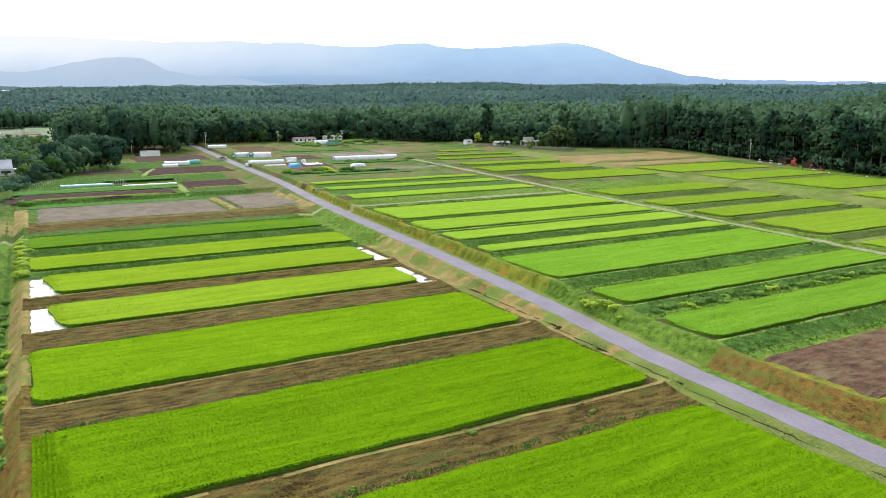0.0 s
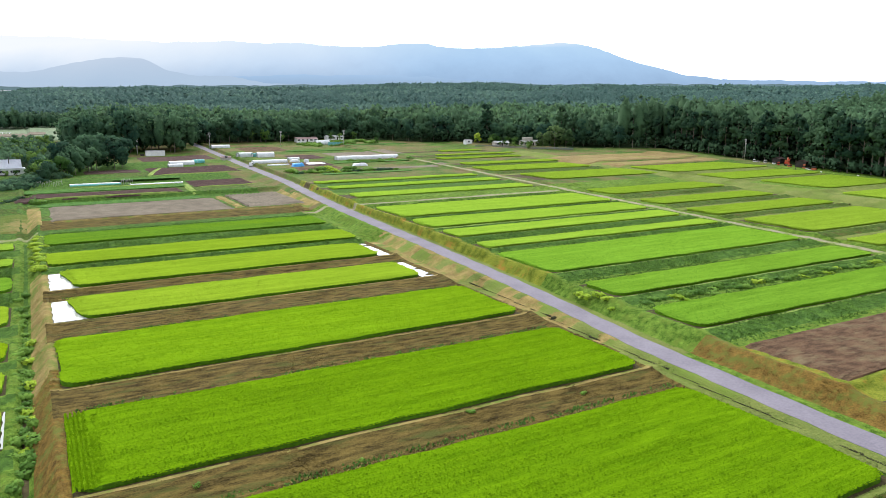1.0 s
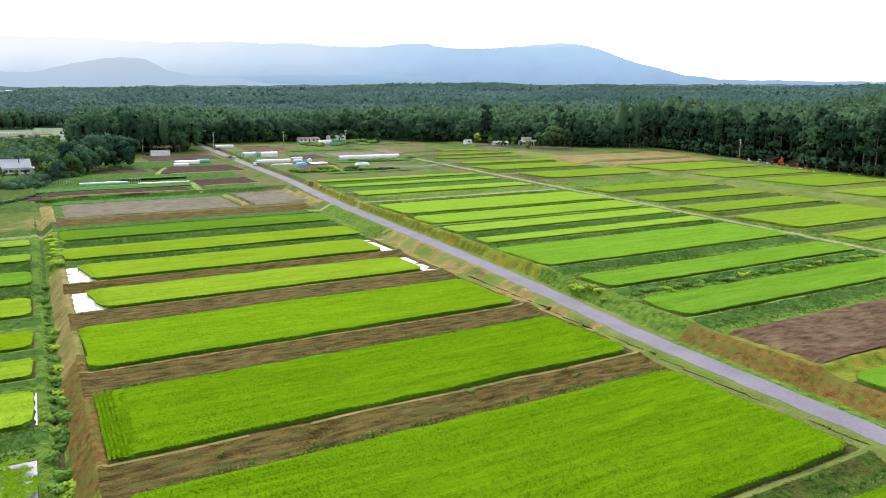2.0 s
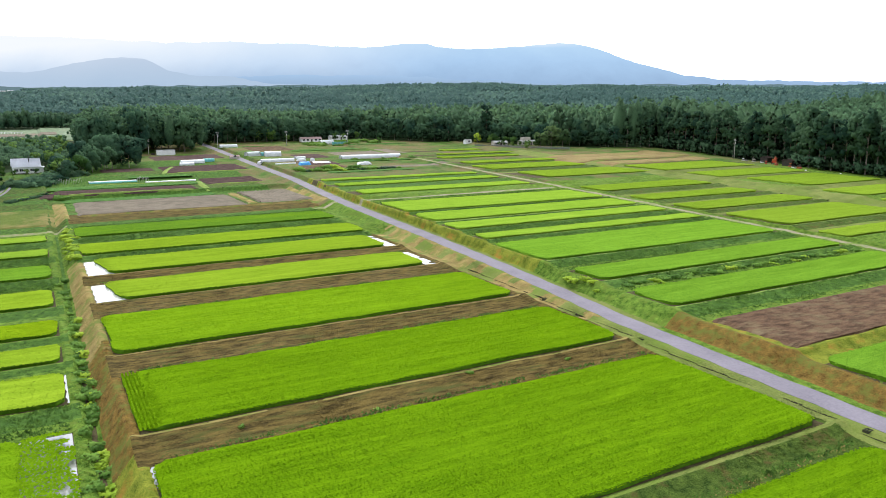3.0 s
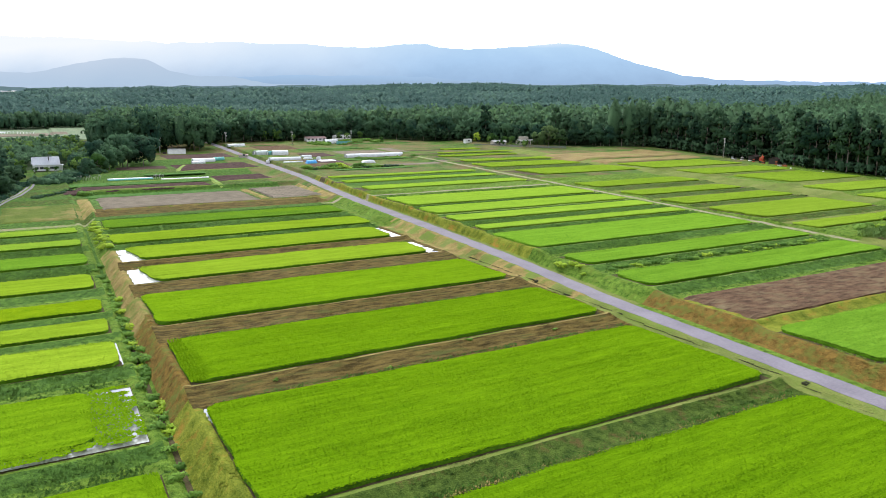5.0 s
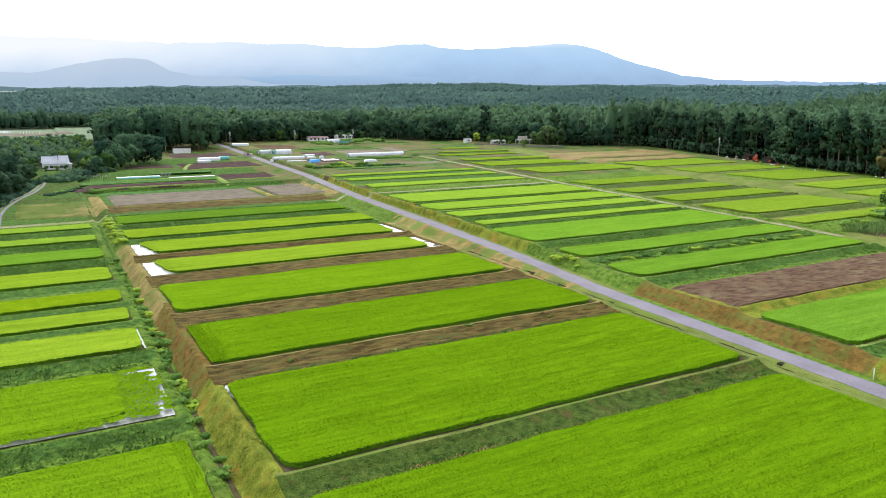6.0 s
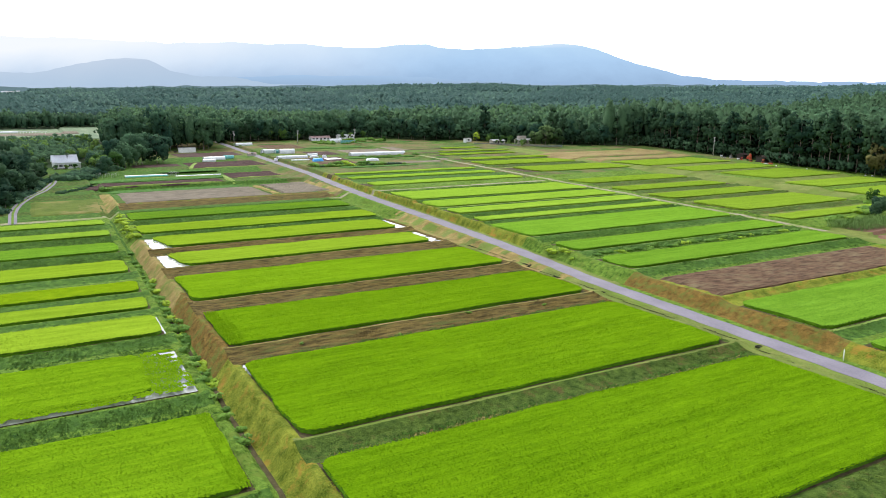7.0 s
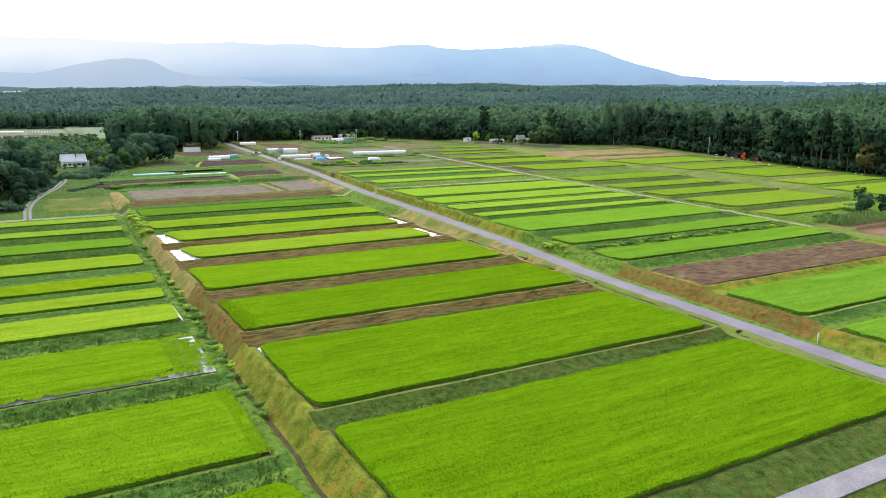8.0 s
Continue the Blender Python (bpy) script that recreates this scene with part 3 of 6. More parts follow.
        keep = (rough(hs * 0.7, hq * 1.6, 1.7, 23) * 0.5 + bare * 0.5) > gaps + thin
    hs, hq = hs[keep], hq[keep]
    crest = tall + (0.10 if near else 0.0) * (rough(hs, hq * 0.05, 0.7, 30) - 0.5) + rng.normal(0, 0.032 if near else 0.02, len(hs)) - (0.03 if near else 0.05)
    v, l, f = hills(hs, hq, z0 + wave(hs, hq), crest, step if not gaps else 0.36, 0.20 if gaps else 0.13 if near else 0.12, 5.0, 0.75 if near else 1.0, 0.8 if gaps else 0.56 if near else 0.7)
    verts.append(v)
    lit.append(l)
    faces.append(f + base)
    base += len(v)
    if notch or comb:
        hs, hq = np.meshgrid(np.arange(s0 + 0.2, s1 - 0.1, 0.13), np.concatenate([np.arange(q0 + 0.2, q0 + notch - 0.1, 0.5) if notch else [], np.arange(q_end - comb + 0.25, q_end - 0.1, 0.4) if comb else []]), indexing="ij")
        hs, hq = hs.ravel() + rng.normal(0, 0.05, hs.size), hq.ravel() + rng.normal(0, 0.03, hs.size)
        keep = rough(hs, hq, 1.2, 24) > 0.10
        v, l, f = hills(hs[keep], hq[keep], z0, tall + 0.02 + rng.normal(0, 0.05, keep.sum()), 0.26, 0.26, 6.0, 1.8)
        verts.append(v)
        lit.append(l)
        faces.append(f + base)
    faces_all = np.concatenate(faces)
    # near fields: the edge faces take the darker green that paints their shade
    side_shade = np.zeros(len(faces_all), int)
    side_shade[len(quads) * 2:len(quads) * 2 + 2 * len(ring)] = int(near)
    ob = new("rice_field", mesh_from("rice_field", np.concatenate(verts), faces_all, [RICE[tone], M_RICE_SHADE], side_shade, normals=np.concatenate(lit)))
    return tagged(ob, label, "rice field", "rice paddies", "stuff")


def water(s0, s1, q0, q1, label, slant=0.0):
    z = float(height((s0 + s1) / 2, max(q0, -71.2) + 1.5 if q0 > -73 else -82)[0]) + 0.10
    pts, n = [], 10
    for k in range(n + 1):
        s = s0 + (s1 - s0) * k / n
        pts.append((s, q0 + 0.15 * math.sin(k * 2.1), q1 - slant * (s - s0)))
    verts = [(*at(s, q), z) for s, a, b in pts for q in (a, b)]
    faces = [(2 * k, 2 * k + 2, 2 * k + 3, 2 * k + 1) for k in range(n)]
    tagged(new("water", mesh_from("water", verts, np.array(faces)[:, ::-1], [M_WATER])), label, "water", "paddy water", "structure")


L_TONES = ("bright", "bright", "bright", "bright", "fresh", "olive", "olive", "olive", "lush")
for n, (a, b) in enumerate(BED_L[:9]):
    rice_field(a, b, -66.6 if n in (5, 6) else -71.3, 4.85 if n < 5 else 2.2 if n < 7 else 5.5, L_TONES[n], 0.32 if n < 4 else 0.36 if n < 5 else 0.42,
               "ripening bright green rice in a flooded terrace beside the road" if n < 5 else "yellowing rice in a terrace with open water at its end",
               slant=0.15 if n in (5, 6) else 0.0, notch=2.6 if n == 3 else 0.0)
for n, (a, b) in enumerate(BED_A):
    ragged = n == 3
    if ragged:  # thin plants along its front and its ditch end
        rice_field(a, b, -84.3, -78.35, "fresh", 0.34, "sparse rice rows standing in open water", gaps=0.05)
        rice_field(a, a + 2.4, -128, -84.2, "fresh", 0.34, "sparse rice rows along a flooded edge", gaps=0.05)
    rice_field(a + 2.2 * ragged, b, -128, -84.2 if ragged else -78.35, ("bright", "bright", "fresh", "fresh", "olive", "olive", "weedy", "olive", "deep", "pale", "pale")[n],
               0.34 if n < 4 else 0.44, "green rice in a terrace beyond the drainage ditch", comb=2.2 if n == 2 else 0.0)
for n, (a, b) in enumerate(BED_R):
    if n != 3:
        rice_field(a, b, (21.5, 20.9, 20.9, 0, 20.9, 21.6, 20.9)[n] if n < 7 else 22.2 if n < 11 else 26, 102.4 if n < 11 else 101, "deep" if n < 7 else "pale", 0.40 if n < 6 else 0.55, "fresh green rice on a raised terrace above the road", tall=0.7)
for n, (a, b) in enumerate(BED_Q[2:]):
    q0, q1 = ((109.8, 166), (112, 170), (111, 170), (110.9, 168), (111, 171), (118, 182), (112, 169), (116, 175), (117, 168), (126, 178), (141, 167))[n]
    rice_field(a, b, q0, q1, "ripe", 0.6, "yellowing rice on an upper terrace beyond the farm track", tall=0.7)
for n, (a, b) in enumerate(BED_F[:5]):
    rice_field(a, b, (186, 188, 194, 184, 180)[n], 243, "ripe", 0.8, "yellowing rice beside the edge of the woods", tall=0.65)
water(75.6, 91.5, -71.25, -65.8, "open muddy water at the end of a paddy", 0.15)
water(99.3, 116, -71.25, -65.8, "open muddy water at the end of a paddy", 0.15)
water(75.6, 92, 1.6, 4.8, "open water along the roadside end of a paddy")
water(99.3, 116.5, 1.6, 4.8, "open water along the roadside end of a paddy")
water(-33, -20, -78.7, -78.5, "narrow strip of water along the ditch side")
water(-0.6, 20.8, -130, -78.3, "open water between thin rice plants")
water(31, 43.8, -78.4, -78.1, "narrow strip of water along the ditch side")
water(-4.5, 0.5, -71.3, -70.3, "narrow strip of water along the dike")


# ---- bare fields ----
PLOTS = []


def soil_field(s0, s1, q0, q1, material, label, lift=0.12, furrow=0.0, across=False):
    PLOTS.append((s0, s1, q0, q1))
    ds, dq = (2.0, 0.4) if across else ((0.35 if furrow else 1.5), 2.5)
    ns, nq = max(3, int((s1 - s0) / ds)), max(4, int((q1 - q0) / dq))
    gs, gq = np.meshgrid(np.linspace(s0, s1, ns), np.linspace(q0, q1, nq), indexing="ij")
    z0 = height(gs, gq)
    top = z0 + lift + (rough(gs, gq, 1.1, 31) - 0.5) * 0.10 + furrow * np.sin((gq if across else gs) * 2 * np.pi / 1.5)
    edge = (np.arange(ns)[:, None] % (ns - 1) == 0) | (np.arange(nq)[None] % (nq - 1) == 0)
    top = np.where(edge, z0 - 0.3, top)
    wob = (rough(gs * 2, gq * 2, 3, 33) - 0.5) * np.where(edge, 1.4, 0)
    x, y = at(gs + wob, gq + wob)
    i = (np.arange(ns - 1)[:, None] * nq + np.arange(nq - 1)[None]).ravel()
    faces = np.stack([i, i + 1, i + nq + 1, i + nq], 1)
    ob = new("soil_field", mesh_from("soil_field", np.stack([x, y, top], -1).reshape(-1, 3), faces, [material]))
    return tagged(ob, label, "bare field", "bare fields", "structure")


soil_field(-13.2, 4.4, 20.1, 101, M_SOIL_BROWN, "bare brown field with dry weeds", 0.26, 0.015)
soil_field(182.5, 217, -70, -13, M_SOIL_GREY, "fallow grey field with a mown bank", 0.3, 0.05)
soil_field(185, 225, -9, 11, M_SOIL_GREY, "furrowed grey field beside the road", 0.35, 0.14, True)
soil_field(184, 222, -13.6, -9.4, M_TAN, "straw-coloured dry bank between two fallow plots", 0.4)
soil_field(180.8, 183.4, -70, 10.5, M_TAN, "straw-coloured dry edge of the fallow plots", 0.35)
soil_field(229.5, 247, -80, -20.5, M_SOIL_DARK, "dark tilled vegetable plot", 0.15, 0.08)
soil_field(247, 270, -17, 10.5, M_SOIL_DARK, "dark tilled plot beside the road", 0.2, 0.08)
soil_field(286.5, 323, -27, 15, M_SOIL_DARK, "wide dark tilled plot near the greenhouses", 0.2, 0.08)
soil_field(304, 321, -54, -27, M_SOIL_DARK, "dark tilled plot by the trees", 0.3)
soil_field(348, 384, -24, 17, M_SOIL_DARK, "dark tilled plot at the top of the slope", 0.2)
soil_field(284, 306, 38, 62, M_SOIL_DARK, "dark tilled plot among the plastic tunnels", 0.15)
soil_field(376, 408, 36, 66, M_SOIL_BROWN, "brown weedy soil before the barns", 0.15)
soil_field(268, 283, 33, 60, M_SOIL_BROWN, "brown weedy soil beside the plastic tunnels", 0.15)
soil_field(320, 345, 48, 70, M_SOIL_DARK, "dark tilled plot behind the plastic tunnels", 0.15)
soil_field(318, 352, 74, 118, M_SOIL_GREY, "dry fallow plot behind the long greenhouse", 0.15)
soil_field(258, 268, 62, 112, M_SOIL_GREY, "dry fallow strip by the farm track", 0.15)
soil_field(207, 223, 176, 250, M_STRAW, "ripe straw-coloured field by the woods", 0.5)
soil_field(226, 262, 168, 254, M_STRAW, "ripe tan field by the woods", 0.5)
soil_field(2, 20, 110, 200, M_SOIL_RED, "reddish bare field beside a corn patch", 0.2, 0.05)
soil_field(56, 72, 186, 243, M_SOIL_RED, "reddish bare field near the woods", 0.2)
soil_field(528, 692, -300, -27, M_FARPLOT, "pale crop field in a clearing of the woods", 0.6)


soil_field(588, 622, -300, -60, M_SOIL_GREY, "pale brown strip across a far crop field", 1.0)
soil_field(179, 208, -101, -75, M_OLIVEPLOT, "yellowing fallow plot beside the lane", 0.25)
for s0, s1, q0, q1, h in ((250, 261, -76, -18, 0.4), (274, 283, -44, -16, 0.3), (246, 252, 40, 84, 0.35), (292, 302, 62, 108, 0.35), (366, 376, 60, 110, 0.3), (410, 414, 40, 60, 0.3), (219, 230, -72, -18, 0.3), (388, 396, 106, 150, 0.3)):
    PLOTS.append((s0, s1, q0, q1))
    tagged(rice_field(s0, s1, q0, q1, "veg", 0.6, "", h), "dark green vegetable rows between bare plots", "vegetables", "vegetable beds", "stuff")


def dike(points, width, rise, label):
    """A rounded grassy ridge along points (s, q)."""
    knots = np.array(points, float)
    far = np.linspace(0, 1, 24)
    s, q = (np.interp(far, np.linspace(0, 1, len(knots)), knots[:, k]) for k in (0, 1))
    way = np.stack([np.gradient(s), np.gradient(q)], -1)
    way /= np.linalg.norm(way, axis=1)[:, None]
    verts = []
    full = np.minimum(1, 5 * np.minimum(far, 1 - far)) ** 0.6
    for u, h in ((-0.5, -0.3), (-0.28, 0.75), (0.0, 1.0), (0.28, 0.75), (0.5, -0.3)):
        u, h = u * (0.5 + 0.5 * full), (h + 0.3) * full - 0.3
        ss, qq = s - way[:, 1] * u * width, q + way[:, 0] * u * width
        x, y = at(ss, qq)
        verts.append(np.stack([x, y, height(ss, qq) + h * rise + 0.12 * (rough(ss, qq, 2.0, 35) - 0.5)], -1))
    v = np.stack(verts, 1).reshape(-1, 3)
    i = (np.arange(23)[:, None] * 5 + np.arange(4)[None]).ravel()
    tagged(new("dike", mesh_from("dike", v, np.stack([i, i + 5, i + 6, i + 1], 1), [M_LIP], smooth=True)), label, "dike", kind="structure")


dike([(227, -19), (245, -18.2), (264, -16.4)], 3.0, 0.55, "pale grassy ridge between two dark tilled plots")
dike([(284, -28), (305, -23), (326, -17)], 2.8, 0.5, "pale grassy ridge beside a wide tilled plot")
dike([(230.2, -78), (230.2, -48), (230.0, -20)], 1.6, 0.45, "pale grassy lip along a dark tilled plot")
dike([(246.2, -16), (246.2, -2), (246.2, 10.5)], 1.5, 0.4, "pale grassy lip along a dark tilled plot")
dike([(285.5, -26), (285.5, -5), (285.5, 15)], 1.6, 0.45, "pale grassy lip along a wide tilled plot")
dike([(263, -62), (263, -40), (263, -19)], 1.4, 0.4, "pale grassy lip below the covered vegetable beds")


# ---- weeds and tufts on the banks ----
def tufts(name, label, s, q, size, material):
    keep = np.ones(len(s), bool)
    for a, b, c, d in PLOTS:
        keep &= ~((s > a - 0.3) & (s < b + 0.3) & (q > c - 0.3) & (q < d + 0.3))
    for k, (rs, rq) in enumerate(zip(bend_lane[:-1], bend_lane[1:])):
        keep &= ~((s > rs[0]) & (s < rq[0]) & (np.abs(q - (rs[1] + rq[1]) / 2) < 2.6))
    s, q = s[keep], q[keep]
    grow = size * (0.6 + 0.8 * rng.random(len(s)))
    v, lit, f = hills(s, q, height(s, q) - 0.02, grow * 0.26, size * 1.2, grow * 0.26 + 0.03, 6.0)
    tagged(new(name, mesh_from(name, v, f, [material], normals=lit)), label, "grass", kind="stuff")


def bank_growth():
    n = 320000
    s, q = rng.uniform(-80, 178, n), rng.uniform(-128, 190, n)
    code = zone(s, q)
    bend = curve(s)
    open_ = ((code < 5) | (code > 7)) & ~((q > 8.6 + bend) & (q < 13.4 + bend)) & ~((s > -74.5) & (s < -69.5) & (q > -82) & (q < 9)) & ~((s > -13.5) & (s < 4.5) & (q > 20) & (q < 101))
    names = {0: "grass_tufts", 1: "mown_stubble", 2: "rust_tufts", 3: "straw_tufts", 4: "olive_tufts", 8: "bank_tufts", 9: "tan_tufts", 10: "lip_tufts", 11: "rank_tufts", 12: "meadow_tufts"}
    labels = {0: "rank green grass along the paddy banks", 1: "short brown stubble on mown banks", 2: "rust-coloured dry grass on the bank above the road", 3: "straw-coloured dry verge grass", 4: "olive green bank grass", 8: "patchy olive and rust grass on the ditch bank", 9: "worn tan grass on broad slopes", 10: "pale grass on dike tops", 11: "rank green grass on terrace banks, darkened as their shade", 12: "rough grass beside the cross track"}
    for k, m in ((0, M_GRASS), (1, M_DRYBANK), (2, M_RUST), (3, M_TAN), (4, M_OLIVE), (8, M_MIXBANK), (9, M_TANBANK), (10, M_LIP), (11, M_SHADEGRASS), (12, M_MEADOW)):
        pick = open_ & (code == k)
        tufts(names[k], labels[k], s[pick], q[pick], {0: 0.27, 1: 0.20, 2: 0.25, 3: 0.22, 4: 0.26, 8: 0.25, 9: 0.20, 10: 0.22, 11: 0.28, 12: 0.3}[k], m)
    n = 60000
    s, q = rng.uniform(178, 440, n), rng.uniform(-105, 240, n)
    code = zone(s, q)
    bend = curve(s)
    pick = ((code == 10) | (code == 12)) & ~((q > 8.4 + bend) & (q < 13.6 + bend))
    tufts("meadow_grass", "rough meadow grass between the upper plots", s[pick], q[pick], 0.5, M_MEADOW)
    rank = (code == 11) | (code == 0)
    tufts("bank_grass", "rank green grass on the banks of the upper plots", s[rank], q[rank], 0.55, M_SHADEGRASS)


bank_growth()


def rank_growth(name, label, rows, per_metre, size, material):
    """Knee-high rank grass and weeds thickly grown over whole banks."""
    s, q = [], []
    for s0, s1, q0, q1 in rows:
        n = int((s1 - s0) * (q1 - q0) * per_metre)
        s.append(rng.uniform(s0, s1, n))
        q.append(rng.uniform(q0, q1, n))
    s, q = np.concatenate(s), np.concatenate(q)
    keep = rough(s, q, 1.8, 26) > 0.22
    s, q = s[keep], q[keep]
    grow = size * (0.35 + 0.9 * rough(s, q, 2.6, 27)) * (0.8 + 0.4 * rng.random(len(s)))
    v, lit, f = hills(s, q, height(s, q) - 0.02, grow, size, grow + 0.05, 3.2)
    tagged(new(name, mesh_from(name, v, f, [material], normals=lit)), label, "grass", kind="stuff")


rank_growth("hedge_grass", "tall rank dark green growth on banks between paddies", [(117.4, 121.6, -68, 5), (137.8, 146.4, -71, 6), (164.2, 168.2, -71, 8), (100.8, 109.5, -128, -78.5), (125.6, 134, -128, -78.5), (145, 153.5, -128, -78.5), (21.6, 29.8, -128, -78.5), (-9, -2.2, -128, -78.5), (-41, -35, -128, -78.5)], 4.5, 0.36, M_SHADEGRASS)
rank_growth("foot_grass", "dark green grass along the feet of mown banks", [(b + 1.2, b + 2.3, -70, 4.5) for b in (-35.0, 0.6, 30.7, 64.0, 92.0)], 5.0, 0.30, M_SHADEGRASS)
rank_growth("foot_straw", "dry straw-coloured grass along the feet of mown banks", [(b + 0.9, b + 1.6, -70, 4.5) for b in (-35.0, 0.6, 30.7, 64.0, 92.0)], 5.0, 0.20, M_TAN)
rank_growth("terrace_grass", "tall rank green growth on the upper terrace banks", [(25.4, 32.2, 20.5, 102), (5, 11.6, 20.5, 102), (44.6, 51.8, 20.5, 102), (75.6, 79.6, 21.5, 102), (87.6, 94.2, 21.5, 102), (150.6, 158, 22, 100)], 3.2, 0.32, M_SHADEGRASS)


# ---- woods ----
def crown_points(kind, count, tall, r):
    """Places and outward ways of the leaf clumps of one crown."""
    lobes = []
    if kind == "larch":
        for k in range(26):
            h = 0.26 + 0.68 * r.random() ** 0.8
            w = math.sqrt(max(0.06, 1 - ((h - 0.60) / 0.40) ** 2)) * (0.75 + 0.5 * r.random())
            a = r.random() * 6.28
            lobes.append((np.cos(a) * w * 0.095 * tall, np.sin(a) * w * 0.095 * tall, h * tall, (0.045 + 0.03 * r.random()) * tall, (0.04 + 0.03 * r.random()) * tall))
    elif kind == "dome":
        slim = 0.7 + 0.5 * r.random()
        lobes.append((0, 0, 0.84 * tall, 0.10 * tall * slim, 0.15 * tall))
        for k in range(5):
            a, far = k * 1.257 + r.random(), 0.6 + 0.4 * r.random()
            lobes.append((np.cos(a) * 0.16 * far * tall * slim, np.sin(a) * 0.16 * far * tall * slim, (0.84 - 0.22 * far + 0.05 * r.random()) * tall, 0.10 * tall, 0.13 * tall))
        for k in range(4):
            a = k * 1.571 + r.random()
            lobes.append((np.cos(a) * 0.13 * tall * slim, np.sin(a) * 0.13 * tall * slim, (0.32 + 0.16 * r.random()) * tall, 0.11 * tall, 0.14 * tall))
    else:
        for k in range(14):
            a, u = r.random() * 6.28, r.random()
            h = 0.20 + 0.62 * r.random()
            w = 0.30 * (1 - 0.8 * abs(h - 0.5)) * np.sqrt(u)
            lobes.append((np.cos(a) * w * tall, np.sin(a) * w * tall, h * tall, (0.11 + 0.06 * r.random()) * tall, (0.10 + 0.05 * r.random()) * tall))
    lobes = np.array(lobes)
    pick = lobes[r.integers(0, len(lobes), count)]
    d = r.normal(size=(count, 3))
    d[:, 2] += 1.1 if kind == "dome" else 0.4
    d /= np.linalg.norm(d, axis=1)[:, None]
    p = pick[:, :3] + d * pick[:, [3, 3, 4]] * (0.7 + 0.4 * r.random((count, 1)))
    middle, wide, high = {"larch": (0.52, 0.13, 0.42), "dome": (0.60, 0.22, 0.38), "broad": (0.44, 0.36, 0.44)}[kind]
    c = (p - [0, 0, middle * tall]) / (np.array([wide, wide, high]) * tall)
    c /= np.linalg.norm(c, axis=1)[:, None] + 1e-6
    return p, 0.62 * c + 0.45 * d


def sprays(p, d, size, r):
    """Leafy three-sided tips standing out of a crown."""
    n = len(p)
    d = d / np.linalg.norm(d, axis=1)[:, None]
    e = d * 0.8 + [0, 0, 0.35] + 0.30 * r.normal(size=(n, 3))
    e /= np.linalg.norm(e, axis=1)[:, None] + 1e-6
    a = np.cross(e, r.normal(size=(n, 3)))
    a /= np.linalg.norm(a, axis=1)[:, None] + 1e-6
    b = np.cross(e, a)
    s = size * (0.6 + 0.8 * r.random((n, 1)))
    v, lit = [], []
    for k in range(3):
        w = a * math.cos(k * 2.0944) + b * math.sin(k * 2.0944)
        v.append(p + w * s * (0.75 + 0.5 * r.random((n, 1))) - e * s * 0.35)
        lit.append(d + 0.35 * w)
    v.append(p + e * s * 0.75)
    lit.append(d + 0.2 * e)
    k = np.arange(n)
    faces = np.concatenate([np.stack([k + i * n, k + ((i + 1) % 3) * n, k + 3 * n], 1) for i in range(3)] + [np.stack([k, k + 2 * n, k + n], 1)])
    return np.concatenate(v), faces, np.concatenate(lit)


def clumps(p, d, size, r):
    """Small closed eight-sided clumps of foliage, uneven, lit by their own roundness."""
    n = len(p)
    way = np.array([[1, 0, 0], [0, 1, 0], [-1, 0, 0], [0, -1, 0], [0, 0, 1], [0, 0, -1.0]])
    a = r.random(n) * 6.28
    c, s = np.cos(a)[:, None], np.sin(a)[:, None]
    grow = size * (0.65 + 0.7 * r.random((n, 1)))
    v, lit = [], []
    for k in range(6):
        w = np.concatenate([c * way[k, 0] - s * way[k, 1], s * way[k, 0] + c * way[k, 1], np.full((n, 1), way[k, 2])], 1)
        v.append(p + w * grow * (0.75 + 0.5 * r.random((n, 1))))
        lit.append(0.45 * w + 1.0 * d)
    k = np.arange(n)
    faces = [np.stack([k + i * n, k + ((i + 1) % 4) * n, k + 4 * n], 1) for i in range(4)] + [np.stack([k + ((i + 1) % 4) * n, k + i * n, k + 5 * n], 1) for i in range(4)]
    return np.concatenate(v), np.concatenate(faces), np.concatenate(lit)


def tree(kind, tall, count, seed, leaf, label, bark=None):
    r = np.random.default_rng(seed)
    thing = tagged(new("tree"), label, "tree", "trees")
    bm = bmesh.new()
    ends = [(Vector((0, 0, -0.8)), Vector((0.01 * tall, 0, tall * (0.9 if kind == "larch" else 0.55))), tall * 0.011 + 0.06, 0.05)]
    for k in range(7):
        a, h = k * 2.4 + r.random(), tall * (0.28 + 0.06 * k)
        reach = tall * (0.07 if kind == "larch" else 0.18)
        ends.append((Vector((0, 0, h)), Vector((math.cos(a) * reach, math.sin(a) * reach, h + tall * 0.08)), tall * 0.004 + 0.03, 0.02))
    for lo, hi, ra, rb in ends:
        m = (hi - lo).to_track_quat("Z", "Y").to_matrix()
        rings = [[bm.verts.new(c + m @ Vector((math.cos(q * 1.257) * rad, math.sin(q * 1.257) * rad, 0))) for q in range(5)] for c, rad in ((lo, ra), (hi, rb))]
        for q in range(5):
            bm.faces.new((rings[0][q], rings[0][(q + 1) % 5], rings[1][(q + 1) % 5], rings[1][q]))
    part("trunk", bm, bark or M_BARK, thing)
    p, d = crown_points(kind, count, tall, r)
    most = int(count * 0.46)
    v, f, lit = sprays(p[:most], d[:most], tall * (0.029 if kind == "larch" else 0.036), r)
    cv, cf, cl = clumps(p[most::6] - d[most::6] * tall * 0.02, d[most::6], tall * (0.034 if kind == "larch" else 0.048), r)
    v, f, lit = np.concatenate([v, cv]), np.concatenate([f, cf + len(v)]), np.concatenate([lit, cl])
    crown = new("crown", mesh_from("crown", v, f, [leaf], normals=lit))
    crown.parent = thing
    return thing


